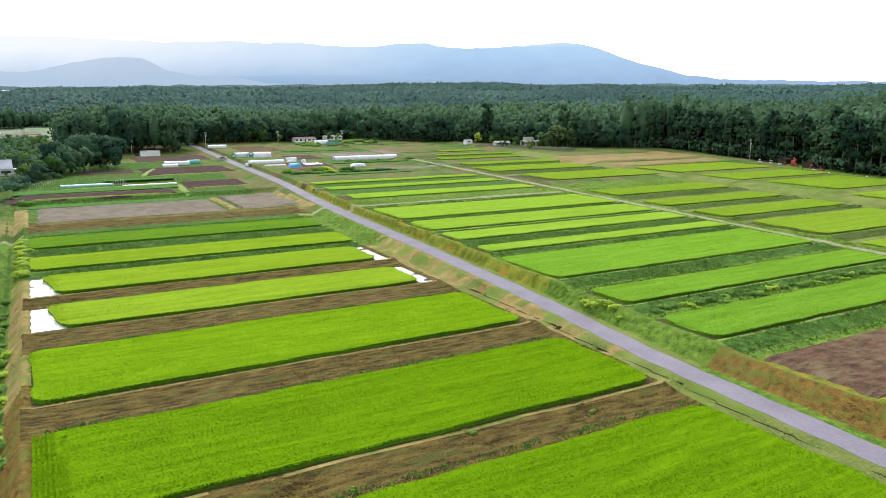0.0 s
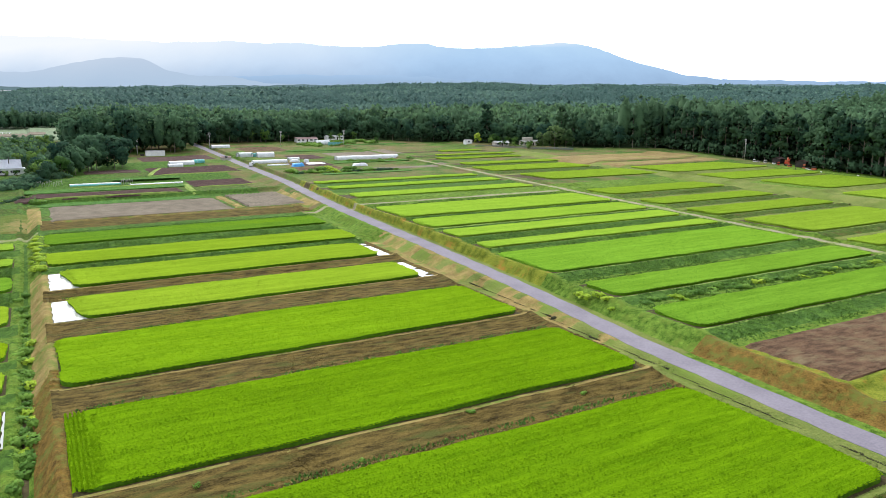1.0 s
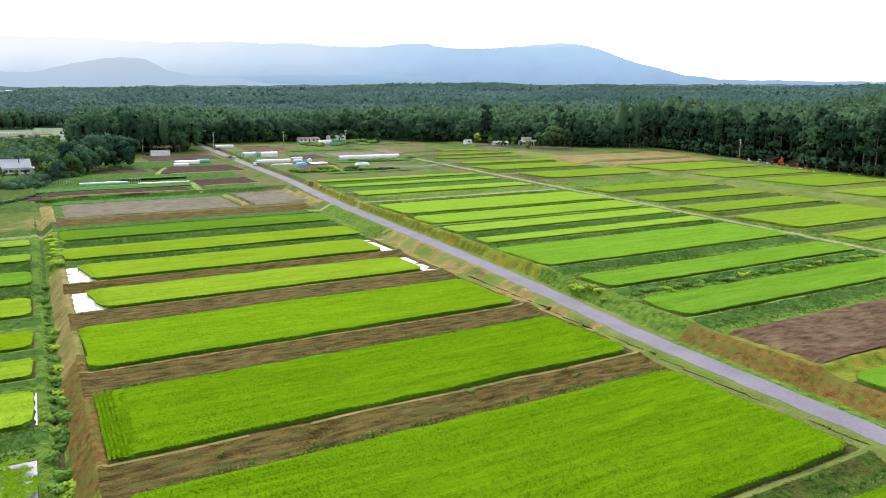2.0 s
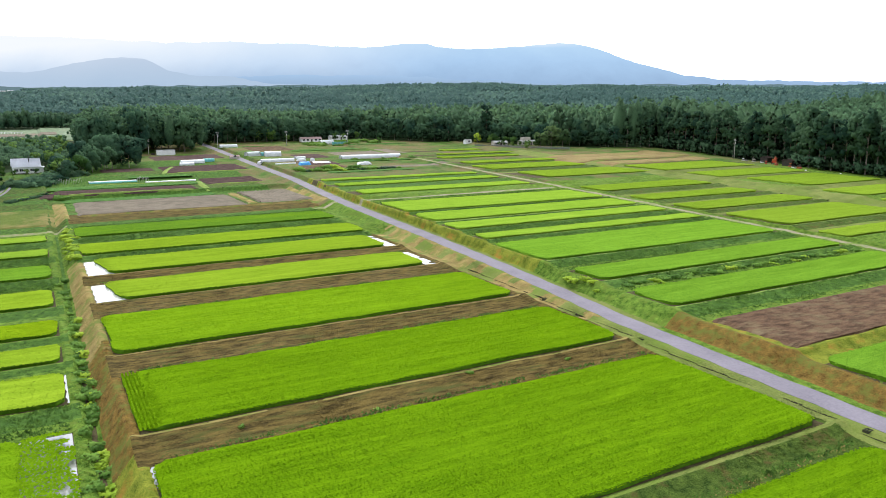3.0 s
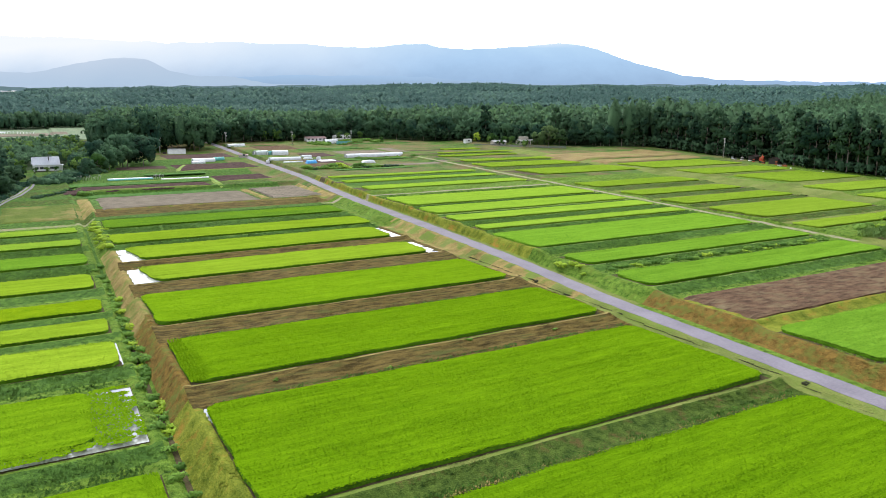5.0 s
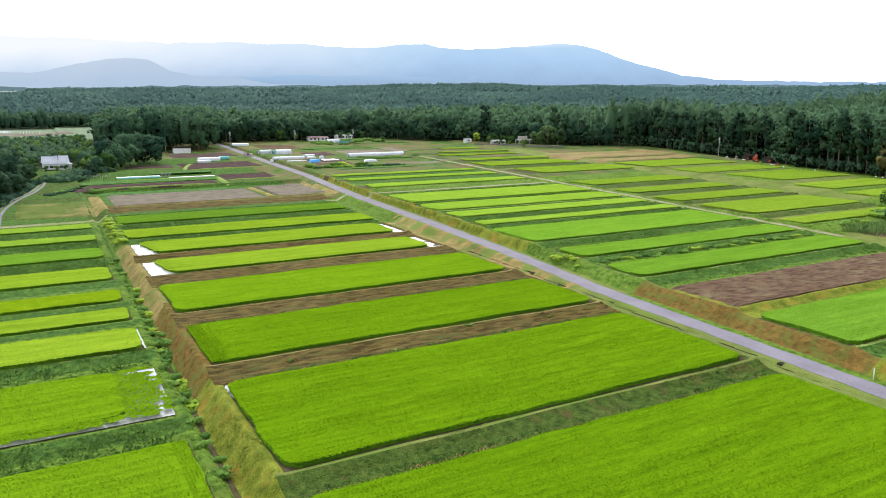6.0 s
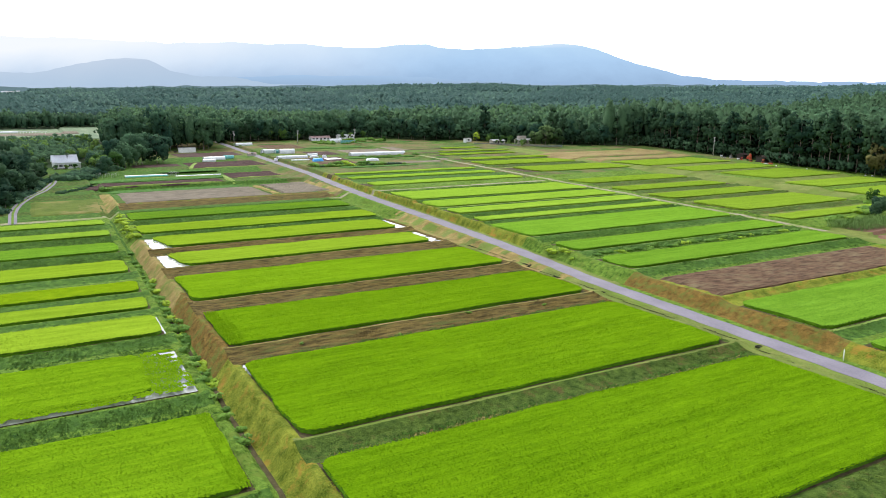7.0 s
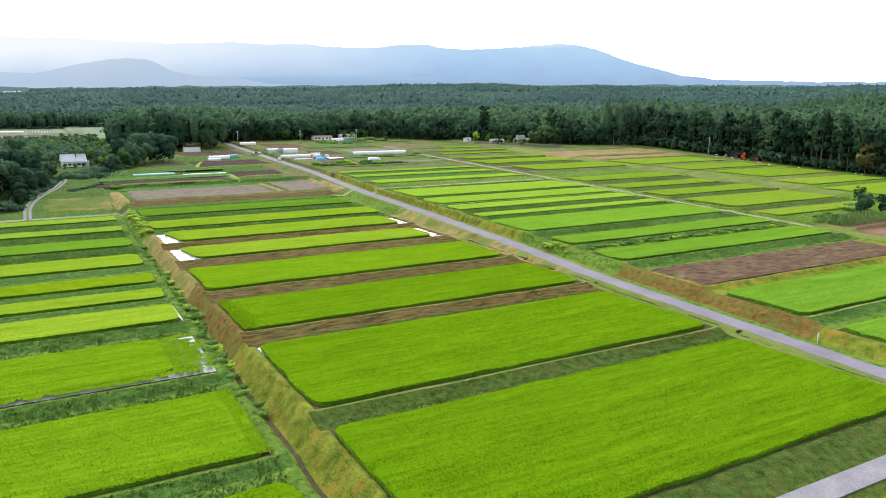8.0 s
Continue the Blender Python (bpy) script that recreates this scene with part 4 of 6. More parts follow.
LARCH = [tree("larch", 24, 760, 100 + k, M_LARCH_SHADE, "tall dark green larch with a bare straight trunk") for k in range(5)]
BROAD = [tree("broad", 17, 950, 200 + k, M_LEAF, "broad dark green tree with a dense uneven crown") for k in range(5)]
# broad trees again in a darker leaf colour that stands for their shaded side
SHADY = [tree("broad", 17, 900, 250 + k, M_LARCH_SHADE, "dense broad green tree, its leaves darkened as shade") for k in range(4)]
YOUNG = [tree("broad", 7, 560, 300 + k, M_LEAF_LIGHT, "small leafy light green tree beside the fields") for k in range(3)]
for k, t in enumerate(LARCH + BROAD + YOUNG + SHADY):
    t.matrix_basis = Matrix.Translation(spot(70 + 7 * k, 262 + k % 3) if k < 5 else spot(448 + k % 4, 30 + 9 * (k - 5)) if k < 10 else spot(300 + 2 * k, -64 - 3 * k) if k < 13 else spot(230 + 12 * (k - 13), -118))


def plant(kinds, s, q, size=1.0, stretch=1.0):
    src = kinds[int(rng.integers(0, len(kinds)))]
    k = size * (0.85 + 0.3 * rng.random())
    ob = copy_thing(src, Matrix.Translation(spot(s, q, -0.2)) @ Matrix.Rotation(rng.random() * 6.28, 4, "Z"))
    ob.scale = (k, k, k * stretch * (0.92 + 0.16 * rng.random()))
    return ob


def edge_line(s):
    return np.interp(s, [40, 110, 150, 175, 200, 245, 276, 292, 310, 350, 400, 440, 455], [249, 249, 250, 268, 262, 268, 272, 250, 240, 206, 166, 130, 50])


def edge_q(s):
    return float(edge_line(s))


rng = np.random.default_rng(11)
# the edge of the woods: tall larches on one side, mixed trees behind the farmsteads
for s in np.arange(42, 290, 4.4):
    plant(LARCH, s + rng.normal(0, 1.0), edge_q(s) + 3 + abs(rng.normal(0, 2)), 1.12 if s < 160 else 0.95)
for s in np.arange(292, 440, 5.6):
    plant(LARCH[:1] + BROAD, s + rng.normal(0, 1.5), edge_q(s) + 6 + rng.normal(0, 2), 1.0)
for q in np.arange(22, 135, 5.6):
    plant(BROAD, 452 + rng.normal(0, 3), q + rng.normal(0, 1.5), 1.05)
# the tall stand beside the head of the road
for k in range(30):
    plant(BROAD, 404 + rng.uniform(0, 44), -50 + 2.0 * k + rng.uniform(0, 4), 1.2 if k % 2 else 1.05, 1.32)
# big broad trees beside the tilled plots
for s, q, k in ((302, -60, 0.80), (308, -56, 0.9), (315, -50, 0.95), (324, -46, 1.0), (326, -38, 1.05), (332, -34, 1.0), (312, -62, 0.85), (328, -48, 1.0), (338, -40, 1.0), (320, -58, 0.9), (334, -50, 0.95)):
    plant(BROAD, s, q, k, 1.0)
# the wooded rise beside the farm lane
for k in range(50):
    s, off = 190 + rng.uniform(0, 112), abs(rng.normal(0, 10))
    plant(SHADY, s, float(np.interp(s, [190, 201, 217, 236, 258, 288, 302], [-110, -106.5, -103.5, -98.5, -95.5, -94, -95])) - off, min(1.0, 0.42 + 0.05 * off), 1.0)
for k in range(15):
    s, q = 282 + rng.uniform(0, 40), -72 + rng.uniform(0, 12)
    plant(BROAD, s, q, 0.38 + 0.14 * rng.random())
# orchard and scrub round the farmhouse
for k in range(30):
    s, q = 340 + rng.uniform(0, 150), -52 - abs(rng.normal(0, 34))
    plant(YOUNG, s, q, 1.05 if k % 3 else 0.75)
for k in range(10):
    plant(YOUNG, 292 + rng.uniform(0, 22), -74 + rng.uniform(0, 14), 0.9 + 0.4 * rng.random())
for s, q, k in ((309, -75, 0.7), (311, -79, 0.6), (310, -83, 0.5), (309, -88, 0.6), (307, -72, 0.9), (311, -69, 1.1), (308, -93, 0.8), (316, -70, 1.2), (322, -66, 1.2)):
    plant(YOUNG, s, q, k)
# round the upper farmsteads
for s, q, k in ((346, 196, 0.9), (351, 194, 1.2), (349, 191, 1.0),  (305, 191, 0.6), (309, 194, 0.6), (313, 197, 0.7), (335, 201, 1.0), (330, 190, 0.8), (340, 199, 0.9)):
    plant(YOUNG, s, q, k)
for s, q, k in ((327, 195, 0.55), (329, 203, 0.5), (326, 208, 0.6), (332, 188, 0.5), (325, 217, 0.7), (330, 198, 0.75)):
    plant(YOUNG, s, q, k)
for s, q, k in ((438, 78, 0.9), (430, 110, 0.9), (428, 116, 0.8), (392, 128, 0.7), (448, 60, 1.3), (444, 68, 1.2), (436, 130, 1.1), (46, 168, 0.9)):
    plant(YOUNG, s, q, k)
for s, q, k in ((27, 139, 0.40), (30, 143.5, 0.46), (31, 148, 0.44), (27, 151, 0.38), (34, 153, 0.4)):
    plant(SHADY, s, q, k)


# a pale bush by the upper cottages and a browning tree among the larches
OLIVE = [tree("broad", 14, 950, 340 + k, M_LEAF_OLIVE, "large rounded olive green tree beside a cottage") for k in range(3)]
for t, (s, q, k) in zip(OLIVE, ((310, 205.5, 0.95), (306, 211.5, 1.12), (303, 218, 1.0))):
    t.matrix_basis = Matrix.Translation(spot(s, q, -0.3)) @ Matrix.Scale(k, 4)
LIME = tree("broad", 7, 560, 330, M_WEED, "small bright yellow-green tree beside a cottage")
LIME.matrix_basis = Matrix.Translation(spot(356, 186)) @ Matrix.Scale(1.15, 4)
RUSSET = tree("broad", 17, 950, 331, M_BROWNLEAF, "broad browning tree at the edge of the larches")
RUSSET.matrix_basis = Matrix.Translation(spot(94, 247.5)) @ Matrix.Diagonal((0.85, 0.85, 0.95, 1))


def depth(s, q):
    return at(s, q)[1]


def crown_core(kind, tall, r, rings):
    """The dense inside of one crown: a lumpy closed dome."""
    wide = {"larch": 0.075, "dome": 0.135, "broad": 0.20}[kind] * tall
    rows = ((0.16, 0.45), (0.50, 0.85), (0.78, 0.66)) if rings == 3 else ((0.25, 0.9), (0.66, 0.85))
    a = np.arange(6) * 1.0472
    v = [np.stack([np.cos(a) * wide * w * g, np.sin(a) * wide * w * g, np.full(6, h * tall) + r.normal(0, 0.03 * tall, 6)], -1) for h, w in rows for g in [0.8 + 0.4 * r.random(6)]]
    v = np.concatenate([*v, [[0, 0, 0.94 * tall]]])
    lit = v - [0, 0, 0.45 * tall]
    lit = lit / [wide, wide, 0.5 * tall]
    f = [(k * 6 + e, k * 6 + (e + 1) % 6, (k + 1) * 6 + (e + 1) % 6) for k in range(len(rows) - 1) for e in range(6)]
    f += [(k * 6 + e, (k + 1) * 6 + (e + 1) % 6, (k + 1) * 6 + e) for k in range(len(rows) - 1) for e in range(6)]
    f += [((len(rows) - 1) * 6 + e, (len(rows) - 1) * 6 + (e + 1) % 6, len(rows) * 6) for e in range(6)]
    return v, lit, np.array(f)


def woods(name, s_range, q_range, spacing, count, size, seed, leaf, materials, keep, tall, kind="dome", rings=3, soft=0.35):
    """Distant woods of several kinds of tree: lumpy crowns set with leafy sprays, too many to tell apart."""
    r = np.random.default_rng(seed)
    gs, gq = np.meshgrid(np.arange(*s_range, spacing), np.arange(*q_range, spacing), indexing="ij")
    gs, gq = gs.ravel() + r.normal(0, spacing * 0.33, gs.size), gq.ravel() + r.normal(0, spacing * 0.33, gq.size)
    ok = keep(gs, gq)
    gs, gq = gs[ok], gq[ok]
    x, y = at(gs, gq)
    z = plane(gs, gq) + (rough(gs, gq, 260, 41) - 0.5) * 14 * ((gs - 700) / 300).clip(0, 1)
    n = len(gs)
    up = tall(gs, gq) / 19 * (0.84 + 0.34 * r.random(n)) * (0.70 + 0.64 * rough(gs, gq * 0.6, 55 + 0.05 * depth(gs, gq).clip(0, 2000).mean(), 43))
    broadness = size * (0.8 + 0.45 * r.random(n))
    species = ((rough(gs, gq, 40 + 0.03 * y.mean(), 44) + r.normal(0, 0.17, n)) * len(materials)).astype(int).clip(0, len(materials) - 1)
    verts, faces, lits, index, base = [], [], [], [], 0
    for k in range(10):
        pick = np.arange(n) % 10 == k
        m = int(pick.sum())
        if not m:
            continue
        p, d = crown_points(kind, count, 19, r)
        cv, cl, cf = crown_core(kind, 19, r, rings or 3)
        a = r.random(m) * 6.28
        c, s, o = np.cos(a), np.sin(a), np.zeros(m)
        rot = np.stack([np.stack([c, s, o], -1), np.stack([-s, c, o], -1), np.stack([o, o, o + 1], -1)], 1)
        grow = np.stack([up[pick] * broadness[pick], up[pick] * broadness[pick], up[pick]], -1)[:, None]
        foot = np.stack([x[pick], y[pick], z[pick]], -1)[:, None]
        P = (np.einsum("ki,mij->mkj", p, rot) * grow + foot).reshape(-1, 3)
        D = np.einsum("ki,mij->mkj", d, rot).reshape(-1, 3)
        v, f, lit = sprays(P, D, leaf, r)
        lit = lit + [0, 0, soft]
        kindof = np.repeat(species[pick], count)
        verts.append(v)
        faces.append(f + base)
        lits.append(lit)
        index.append(np.tile(kindof, 4))
        base += len(v)
        if not rings:
            continue
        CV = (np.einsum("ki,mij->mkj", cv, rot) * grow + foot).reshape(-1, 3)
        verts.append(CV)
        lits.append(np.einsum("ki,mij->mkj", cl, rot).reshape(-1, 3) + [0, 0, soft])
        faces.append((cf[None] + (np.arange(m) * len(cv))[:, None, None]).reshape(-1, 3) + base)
        # cores take the darkest leaf colour, which paints the shade inside each crown
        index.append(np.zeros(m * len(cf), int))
        base += len(CV)
    tagged(new(name, mesh_from(name, np.concatenate(verts), np.concatenate(faces), materials, np.concatenate(index), normals=np.concatenate(lits))), "dense dark green mixed woods rolling to the hills", "woods", kind="stuff")


def sector(s, q):
    x, y = at(s, q)
    return np.abs(x) < 0.62 * (y + 40) + 15


def in_woods(s, q):
    edge = np.interp(s, [40, 110, 150, 175, 200, 245, 276, 292, 310, 350, 400, 440, 459, 461], [256, 256, 258, 275, 270, 276, 280, 255, 244, 218, 182, 150, 150, -900])
    low = (q < -50) & (s < 530)
    clearing = (s > 525) & (s < 694) & (q < -24)
    return sector(s, q) & (q > edge) & ~low & ~clearing


tall_near = lambda s, q: np.where((q > 240) & (s < 300), 26.0, np.where((q < 20) & (s < 540), 24.0, 17.0)) - 4 * (depth(s, q) > 700)  # noqa: E731
larch_side = lambda s, q: (q > 225) & (s < 300)  # noqa: E731
MIXED = [M_LARCH_SHADE, M_LARCH_SHADE, M_LEAF, M_LEAF, M_LEAF_MID]
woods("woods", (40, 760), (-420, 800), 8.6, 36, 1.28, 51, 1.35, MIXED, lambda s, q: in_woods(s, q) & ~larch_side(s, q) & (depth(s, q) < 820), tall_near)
woods("larch_woods", (40, 300), (225, 800), 7.4, 36, 1.05, 58, 1.15, [M_LARCH_SHADE, M_LARCH_SHADE, M_LEAF], lambda s, q: in_woods(s, q) & larch_side(s, q) & (depth(s, q) < 820), tall_near)
woods("undergrowth", (40, 470), (10, 300), 3.4, 30, 1.2, 57, 0.75, [M_LARCH_SHADE], lambda s, q: sector(s, q) & (((np.abs(q - edge_line(s) - 4.5) < 4) & (s < 446)) | ((s > 448) & (s < 462) & (q > 26) & (q < 135))), lambda s, q: 7.0 + 0 * s, "broad", 0)
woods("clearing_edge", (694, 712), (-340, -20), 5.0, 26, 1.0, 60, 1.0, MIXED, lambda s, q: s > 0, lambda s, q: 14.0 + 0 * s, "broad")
woods("tall_stand", (400, 470), (-52, 16), 6.5, 90, 1.1, 59, 0.95, [M_LARCH_SHADE, M_LEAF, M_LEAF, M_LEAF_MID], lambda s, q: (s > 408) & (s + 0.4 * q < 446), lambda s, q: 27.0 + 0 * s)
woods("scrub", (300, 530), (-330, -50), 5.4, 26, 1.25, 55, 0.6, [M_LARCH_SHADE, M_LEAF, M_LEAF_MID, M_LEAF_LIGHT], lambda s, q: sector(s, q) & (q < -60 - 0.0 * s) & (s < 520) & (s > 335) & ~((np.abs(q + 83) < 13) & (s < 350)), lambda s, q: 6.0 + 0 * s, "broad")
woods("woods_rise", (190, 300), (-330, -112), 7.0, 90, 1.1, 56, 0.8, [M_LARCH_SHADE, M_LEAF], lambda s, q: sector(s, q) & (q < -124 + (s - 190) * 0.13), lambda s, q: 17 + 0 * s, "broad")
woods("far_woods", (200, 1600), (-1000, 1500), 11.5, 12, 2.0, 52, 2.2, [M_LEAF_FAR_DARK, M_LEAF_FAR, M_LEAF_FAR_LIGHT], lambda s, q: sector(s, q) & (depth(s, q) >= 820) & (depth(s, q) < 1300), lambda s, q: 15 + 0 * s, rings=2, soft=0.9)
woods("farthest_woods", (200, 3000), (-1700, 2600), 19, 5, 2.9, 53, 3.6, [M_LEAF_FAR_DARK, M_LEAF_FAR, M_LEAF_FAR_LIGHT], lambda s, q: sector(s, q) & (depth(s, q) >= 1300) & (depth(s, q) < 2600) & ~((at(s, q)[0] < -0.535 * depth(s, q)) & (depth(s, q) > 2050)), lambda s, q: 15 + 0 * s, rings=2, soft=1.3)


# ---- the mountains behind, far off in haze ----
def ridge(name, label, dist, shape, tones, cloud, drop=0.12):
    """A hazy range, its haze painted as glowing colour. tones: colours from its foot to its top. cloud: how much white
    cloud lies on its left heights.
    """
    x = np.linspace(-0.75, 0.75, 420)
    t = np.linspace(0, 1, 24)
    hx = shape(x) + (rough(x * 1000, x * 0, 22, 63) - 0.5) * 0.0022 + (rough(x * 1000, x * 0, 7, 64) - 0.5) * 0.0010
    X, T = np.meshgrid(x * dist, t, indexing="ij")
    spur = (rough(X, T * 500, 190, 61) - 0.5) * 40 + (rough(X, T * 300, 60, 62) - 0.5) * 16
    Z = (hx[:, None] * dist) * (1 - T) ** 1.2 + spur * (T * 3).clip(0, 1) * (1 - T)
    Y = dist - T * dist * drop
    verts = np.stack([X, Y, Z + 40 - T * 60], -1).reshape(-1, 3)
    i = (np.arange(419)[:, None] * 24 + np.arange(23)[None]).ravel()

    def build(n, l):
        def math_(op, a, b, clamp=False):
            m = n.new("ShaderNodeMath")
            m.operation, m.use_clamp = op, clamp
            for k, v in enumerate((a, b)):
                if isinstance(v, (int, float)):
                    m.inputs[k].default_value = v
                else:
                    l.new(v, m.inputs[k])
            return m.outputs[0]

        def range_(v, a, b):
            m = n.new("ShaderNodeMapRange")
            l.new(v, m.inputs[0])
            m.inputs[1].default_value, m.inputs[2].default_value = a, b
            return m.outputs[0]

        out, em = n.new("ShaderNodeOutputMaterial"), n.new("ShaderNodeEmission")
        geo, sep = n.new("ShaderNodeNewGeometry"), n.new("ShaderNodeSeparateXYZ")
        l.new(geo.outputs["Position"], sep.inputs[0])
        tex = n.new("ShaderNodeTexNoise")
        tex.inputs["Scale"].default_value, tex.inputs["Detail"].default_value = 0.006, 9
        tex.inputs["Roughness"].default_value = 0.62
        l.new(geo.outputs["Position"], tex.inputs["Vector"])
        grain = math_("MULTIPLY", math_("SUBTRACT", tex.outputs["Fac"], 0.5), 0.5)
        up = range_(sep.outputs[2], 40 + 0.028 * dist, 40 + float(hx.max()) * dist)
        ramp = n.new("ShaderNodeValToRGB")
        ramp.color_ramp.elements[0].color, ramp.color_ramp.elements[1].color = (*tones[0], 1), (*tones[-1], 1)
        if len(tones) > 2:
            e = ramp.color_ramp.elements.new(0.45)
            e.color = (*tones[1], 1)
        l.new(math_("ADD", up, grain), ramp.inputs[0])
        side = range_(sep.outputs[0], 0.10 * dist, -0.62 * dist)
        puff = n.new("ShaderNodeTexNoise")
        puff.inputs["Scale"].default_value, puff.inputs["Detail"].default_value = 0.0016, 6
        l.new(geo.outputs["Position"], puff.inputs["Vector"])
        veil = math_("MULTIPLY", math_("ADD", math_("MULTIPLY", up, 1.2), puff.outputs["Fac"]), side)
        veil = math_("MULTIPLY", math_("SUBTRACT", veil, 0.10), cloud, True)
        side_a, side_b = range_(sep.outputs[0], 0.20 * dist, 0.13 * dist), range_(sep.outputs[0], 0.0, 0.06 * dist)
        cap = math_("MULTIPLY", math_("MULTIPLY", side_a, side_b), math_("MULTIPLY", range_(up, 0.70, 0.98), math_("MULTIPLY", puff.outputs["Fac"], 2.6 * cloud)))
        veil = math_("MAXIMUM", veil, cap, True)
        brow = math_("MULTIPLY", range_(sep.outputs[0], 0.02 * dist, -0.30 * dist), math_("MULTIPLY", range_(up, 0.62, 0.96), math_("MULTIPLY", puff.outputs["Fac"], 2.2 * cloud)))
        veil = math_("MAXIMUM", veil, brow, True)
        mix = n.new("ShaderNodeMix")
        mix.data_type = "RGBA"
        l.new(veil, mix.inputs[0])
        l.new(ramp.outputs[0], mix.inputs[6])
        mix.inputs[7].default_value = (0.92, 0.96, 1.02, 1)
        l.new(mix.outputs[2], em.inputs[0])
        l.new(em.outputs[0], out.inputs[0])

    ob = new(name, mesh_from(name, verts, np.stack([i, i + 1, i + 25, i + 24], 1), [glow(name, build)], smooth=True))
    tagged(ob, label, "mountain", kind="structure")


def bell(x, c, w):
    return np.exp(-(((x - c) / w) ** 2))


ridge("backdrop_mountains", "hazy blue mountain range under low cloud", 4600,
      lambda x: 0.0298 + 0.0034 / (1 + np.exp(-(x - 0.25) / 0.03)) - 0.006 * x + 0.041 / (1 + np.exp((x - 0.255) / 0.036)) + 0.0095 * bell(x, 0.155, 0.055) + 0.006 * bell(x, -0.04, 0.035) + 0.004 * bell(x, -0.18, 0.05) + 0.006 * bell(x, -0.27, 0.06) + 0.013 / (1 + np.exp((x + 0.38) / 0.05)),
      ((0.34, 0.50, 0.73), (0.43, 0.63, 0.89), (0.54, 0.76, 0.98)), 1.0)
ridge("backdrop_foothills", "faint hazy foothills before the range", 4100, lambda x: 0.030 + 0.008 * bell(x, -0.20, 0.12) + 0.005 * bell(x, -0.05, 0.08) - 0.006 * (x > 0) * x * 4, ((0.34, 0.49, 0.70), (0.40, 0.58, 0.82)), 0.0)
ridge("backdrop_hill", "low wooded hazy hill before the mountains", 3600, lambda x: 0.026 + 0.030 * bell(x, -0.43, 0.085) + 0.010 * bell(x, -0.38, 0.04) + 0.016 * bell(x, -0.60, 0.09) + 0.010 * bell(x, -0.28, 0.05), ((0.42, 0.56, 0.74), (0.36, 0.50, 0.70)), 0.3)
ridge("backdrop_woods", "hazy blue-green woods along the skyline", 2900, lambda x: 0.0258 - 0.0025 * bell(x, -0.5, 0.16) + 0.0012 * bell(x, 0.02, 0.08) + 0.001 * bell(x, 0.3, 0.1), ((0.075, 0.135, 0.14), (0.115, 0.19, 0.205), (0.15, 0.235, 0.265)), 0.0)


# ---- things: farmsteads, plastic tunnels, poles, vehicles ----
M_WHITE = plain("white painted sheet", (0.72, 0.73, 0.74), 0.5)
M_FILM = mat("milky plastic film", (0.44, 0.46, 0.48), (0.62, 0.64, 0.66), 0.5, 2.0, 0.35, 0.1)
M_CLEAR = mat("weathered clear film", (0.30, 0.34, 0.33), (0.46, 0.50, 0.48), 0.5, 2.0, 0.3, 0.1)
M_STEEL = plain("galvanised steel", (0.42, 0.43, 0.44), 0.45)
M_ROOF_BLUE = mat("pale metal roof", (0.58, 0.60, 0.66), (0.72, 0.74, 0.80), 0.3, 2.0, 0.4, 0.1)
M_ROOF_DARK = mat("dark rusty sheet roof", (0.05, 0.035, 0.032), (0.11, 0.075, 0.066), 0.4, 2.0, 0.8, 0.1, spec=0.1)
M_ROOF_GREY = mat("grey metal roof", (0.40, 0.40, 0.41), (0.58, 0.58, 0.58), 0.3, 2.0, 0.5, 0.1)
M_SLATE = plain("weathered grey boards", (0.13, 0.14, 0.15), 0.85)
M_CREAM = mat("weathered cream plaster", (0.34, 0.31, 0.27), (0.48, 0.45, 0.40), 0.5, 3.0, 0.9, 0.1, spec=0.1)
M_DARK = plain("dark timber", (0.045, 0.038, 0.034), 0.8)
M_PANE = plain("window glass", (0.03, 0.035, 0.04), 0.1)
M_TEAL = mat("teal netting", (0.06, 0.28, 0.27), (0.16, 0.42, 0.40), 1.0, 5.0, 0.8, 0.2)
M_BLUE = mat("blue tarpaulin", (0.03, 0.22, 0.55), (0.08, 0.36, 0.72), 0.8, 3.0, 0.5, 0.4)
M_PINK = plain("faded pink sheet", (0.50, 0.36, 0.35), 0.7)
M_RED = plain("red machine paint", (0.45, 0.06, 0.03), 0.45)
M_ORANGE = plain("weathered orange paint", (0.42, 0.11, 0.045), 0.6)
M_RUBBER = plain("black rubber", (0.02, 0.02, 0.02), 0.85)
M_CONC = mat("grey concrete", (0.30, 0.29, 0.27), (0.45, 0.44, 0.41), 0.6, 5.0, 0.9, 0.3)
M_DARK_CONC = mat("dark concrete", (0.035, 0.038, 0.022), (0.085, 0.085, 0.05), 0.8, 5.0, 0.95, 0.4, spec=0.05)
M_POLE = mat("weathered pole", (0.32, 0.31, 0.29), (0.46, 0.45, 0.43), 0.6, 5.0, 0.85, 0.1)
M_CORN = mat("corn leaves", (0.085, 0.17, 0.04), (0.19, 0.30, 0.085), 0.3, 2.0, 0.9, 0.0, spec=0.05, translucent=0.2)
FACING = math.degrees(math.atan2(0.5037, 0.8635))


def thing(name, label, category, s, q, turn=0.0, dz=0.0, group=""):
    """An Empty on the ground; its local x runs across the slope, its local y up along the road."""
    ob = tagged(new(name), label, category, group)
    ob.matrix_basis = Matrix.Translation(spot(s, q, dz)) @ Matrix.Rotation(radians(FACING + turn), 4, "Z")
    return ob


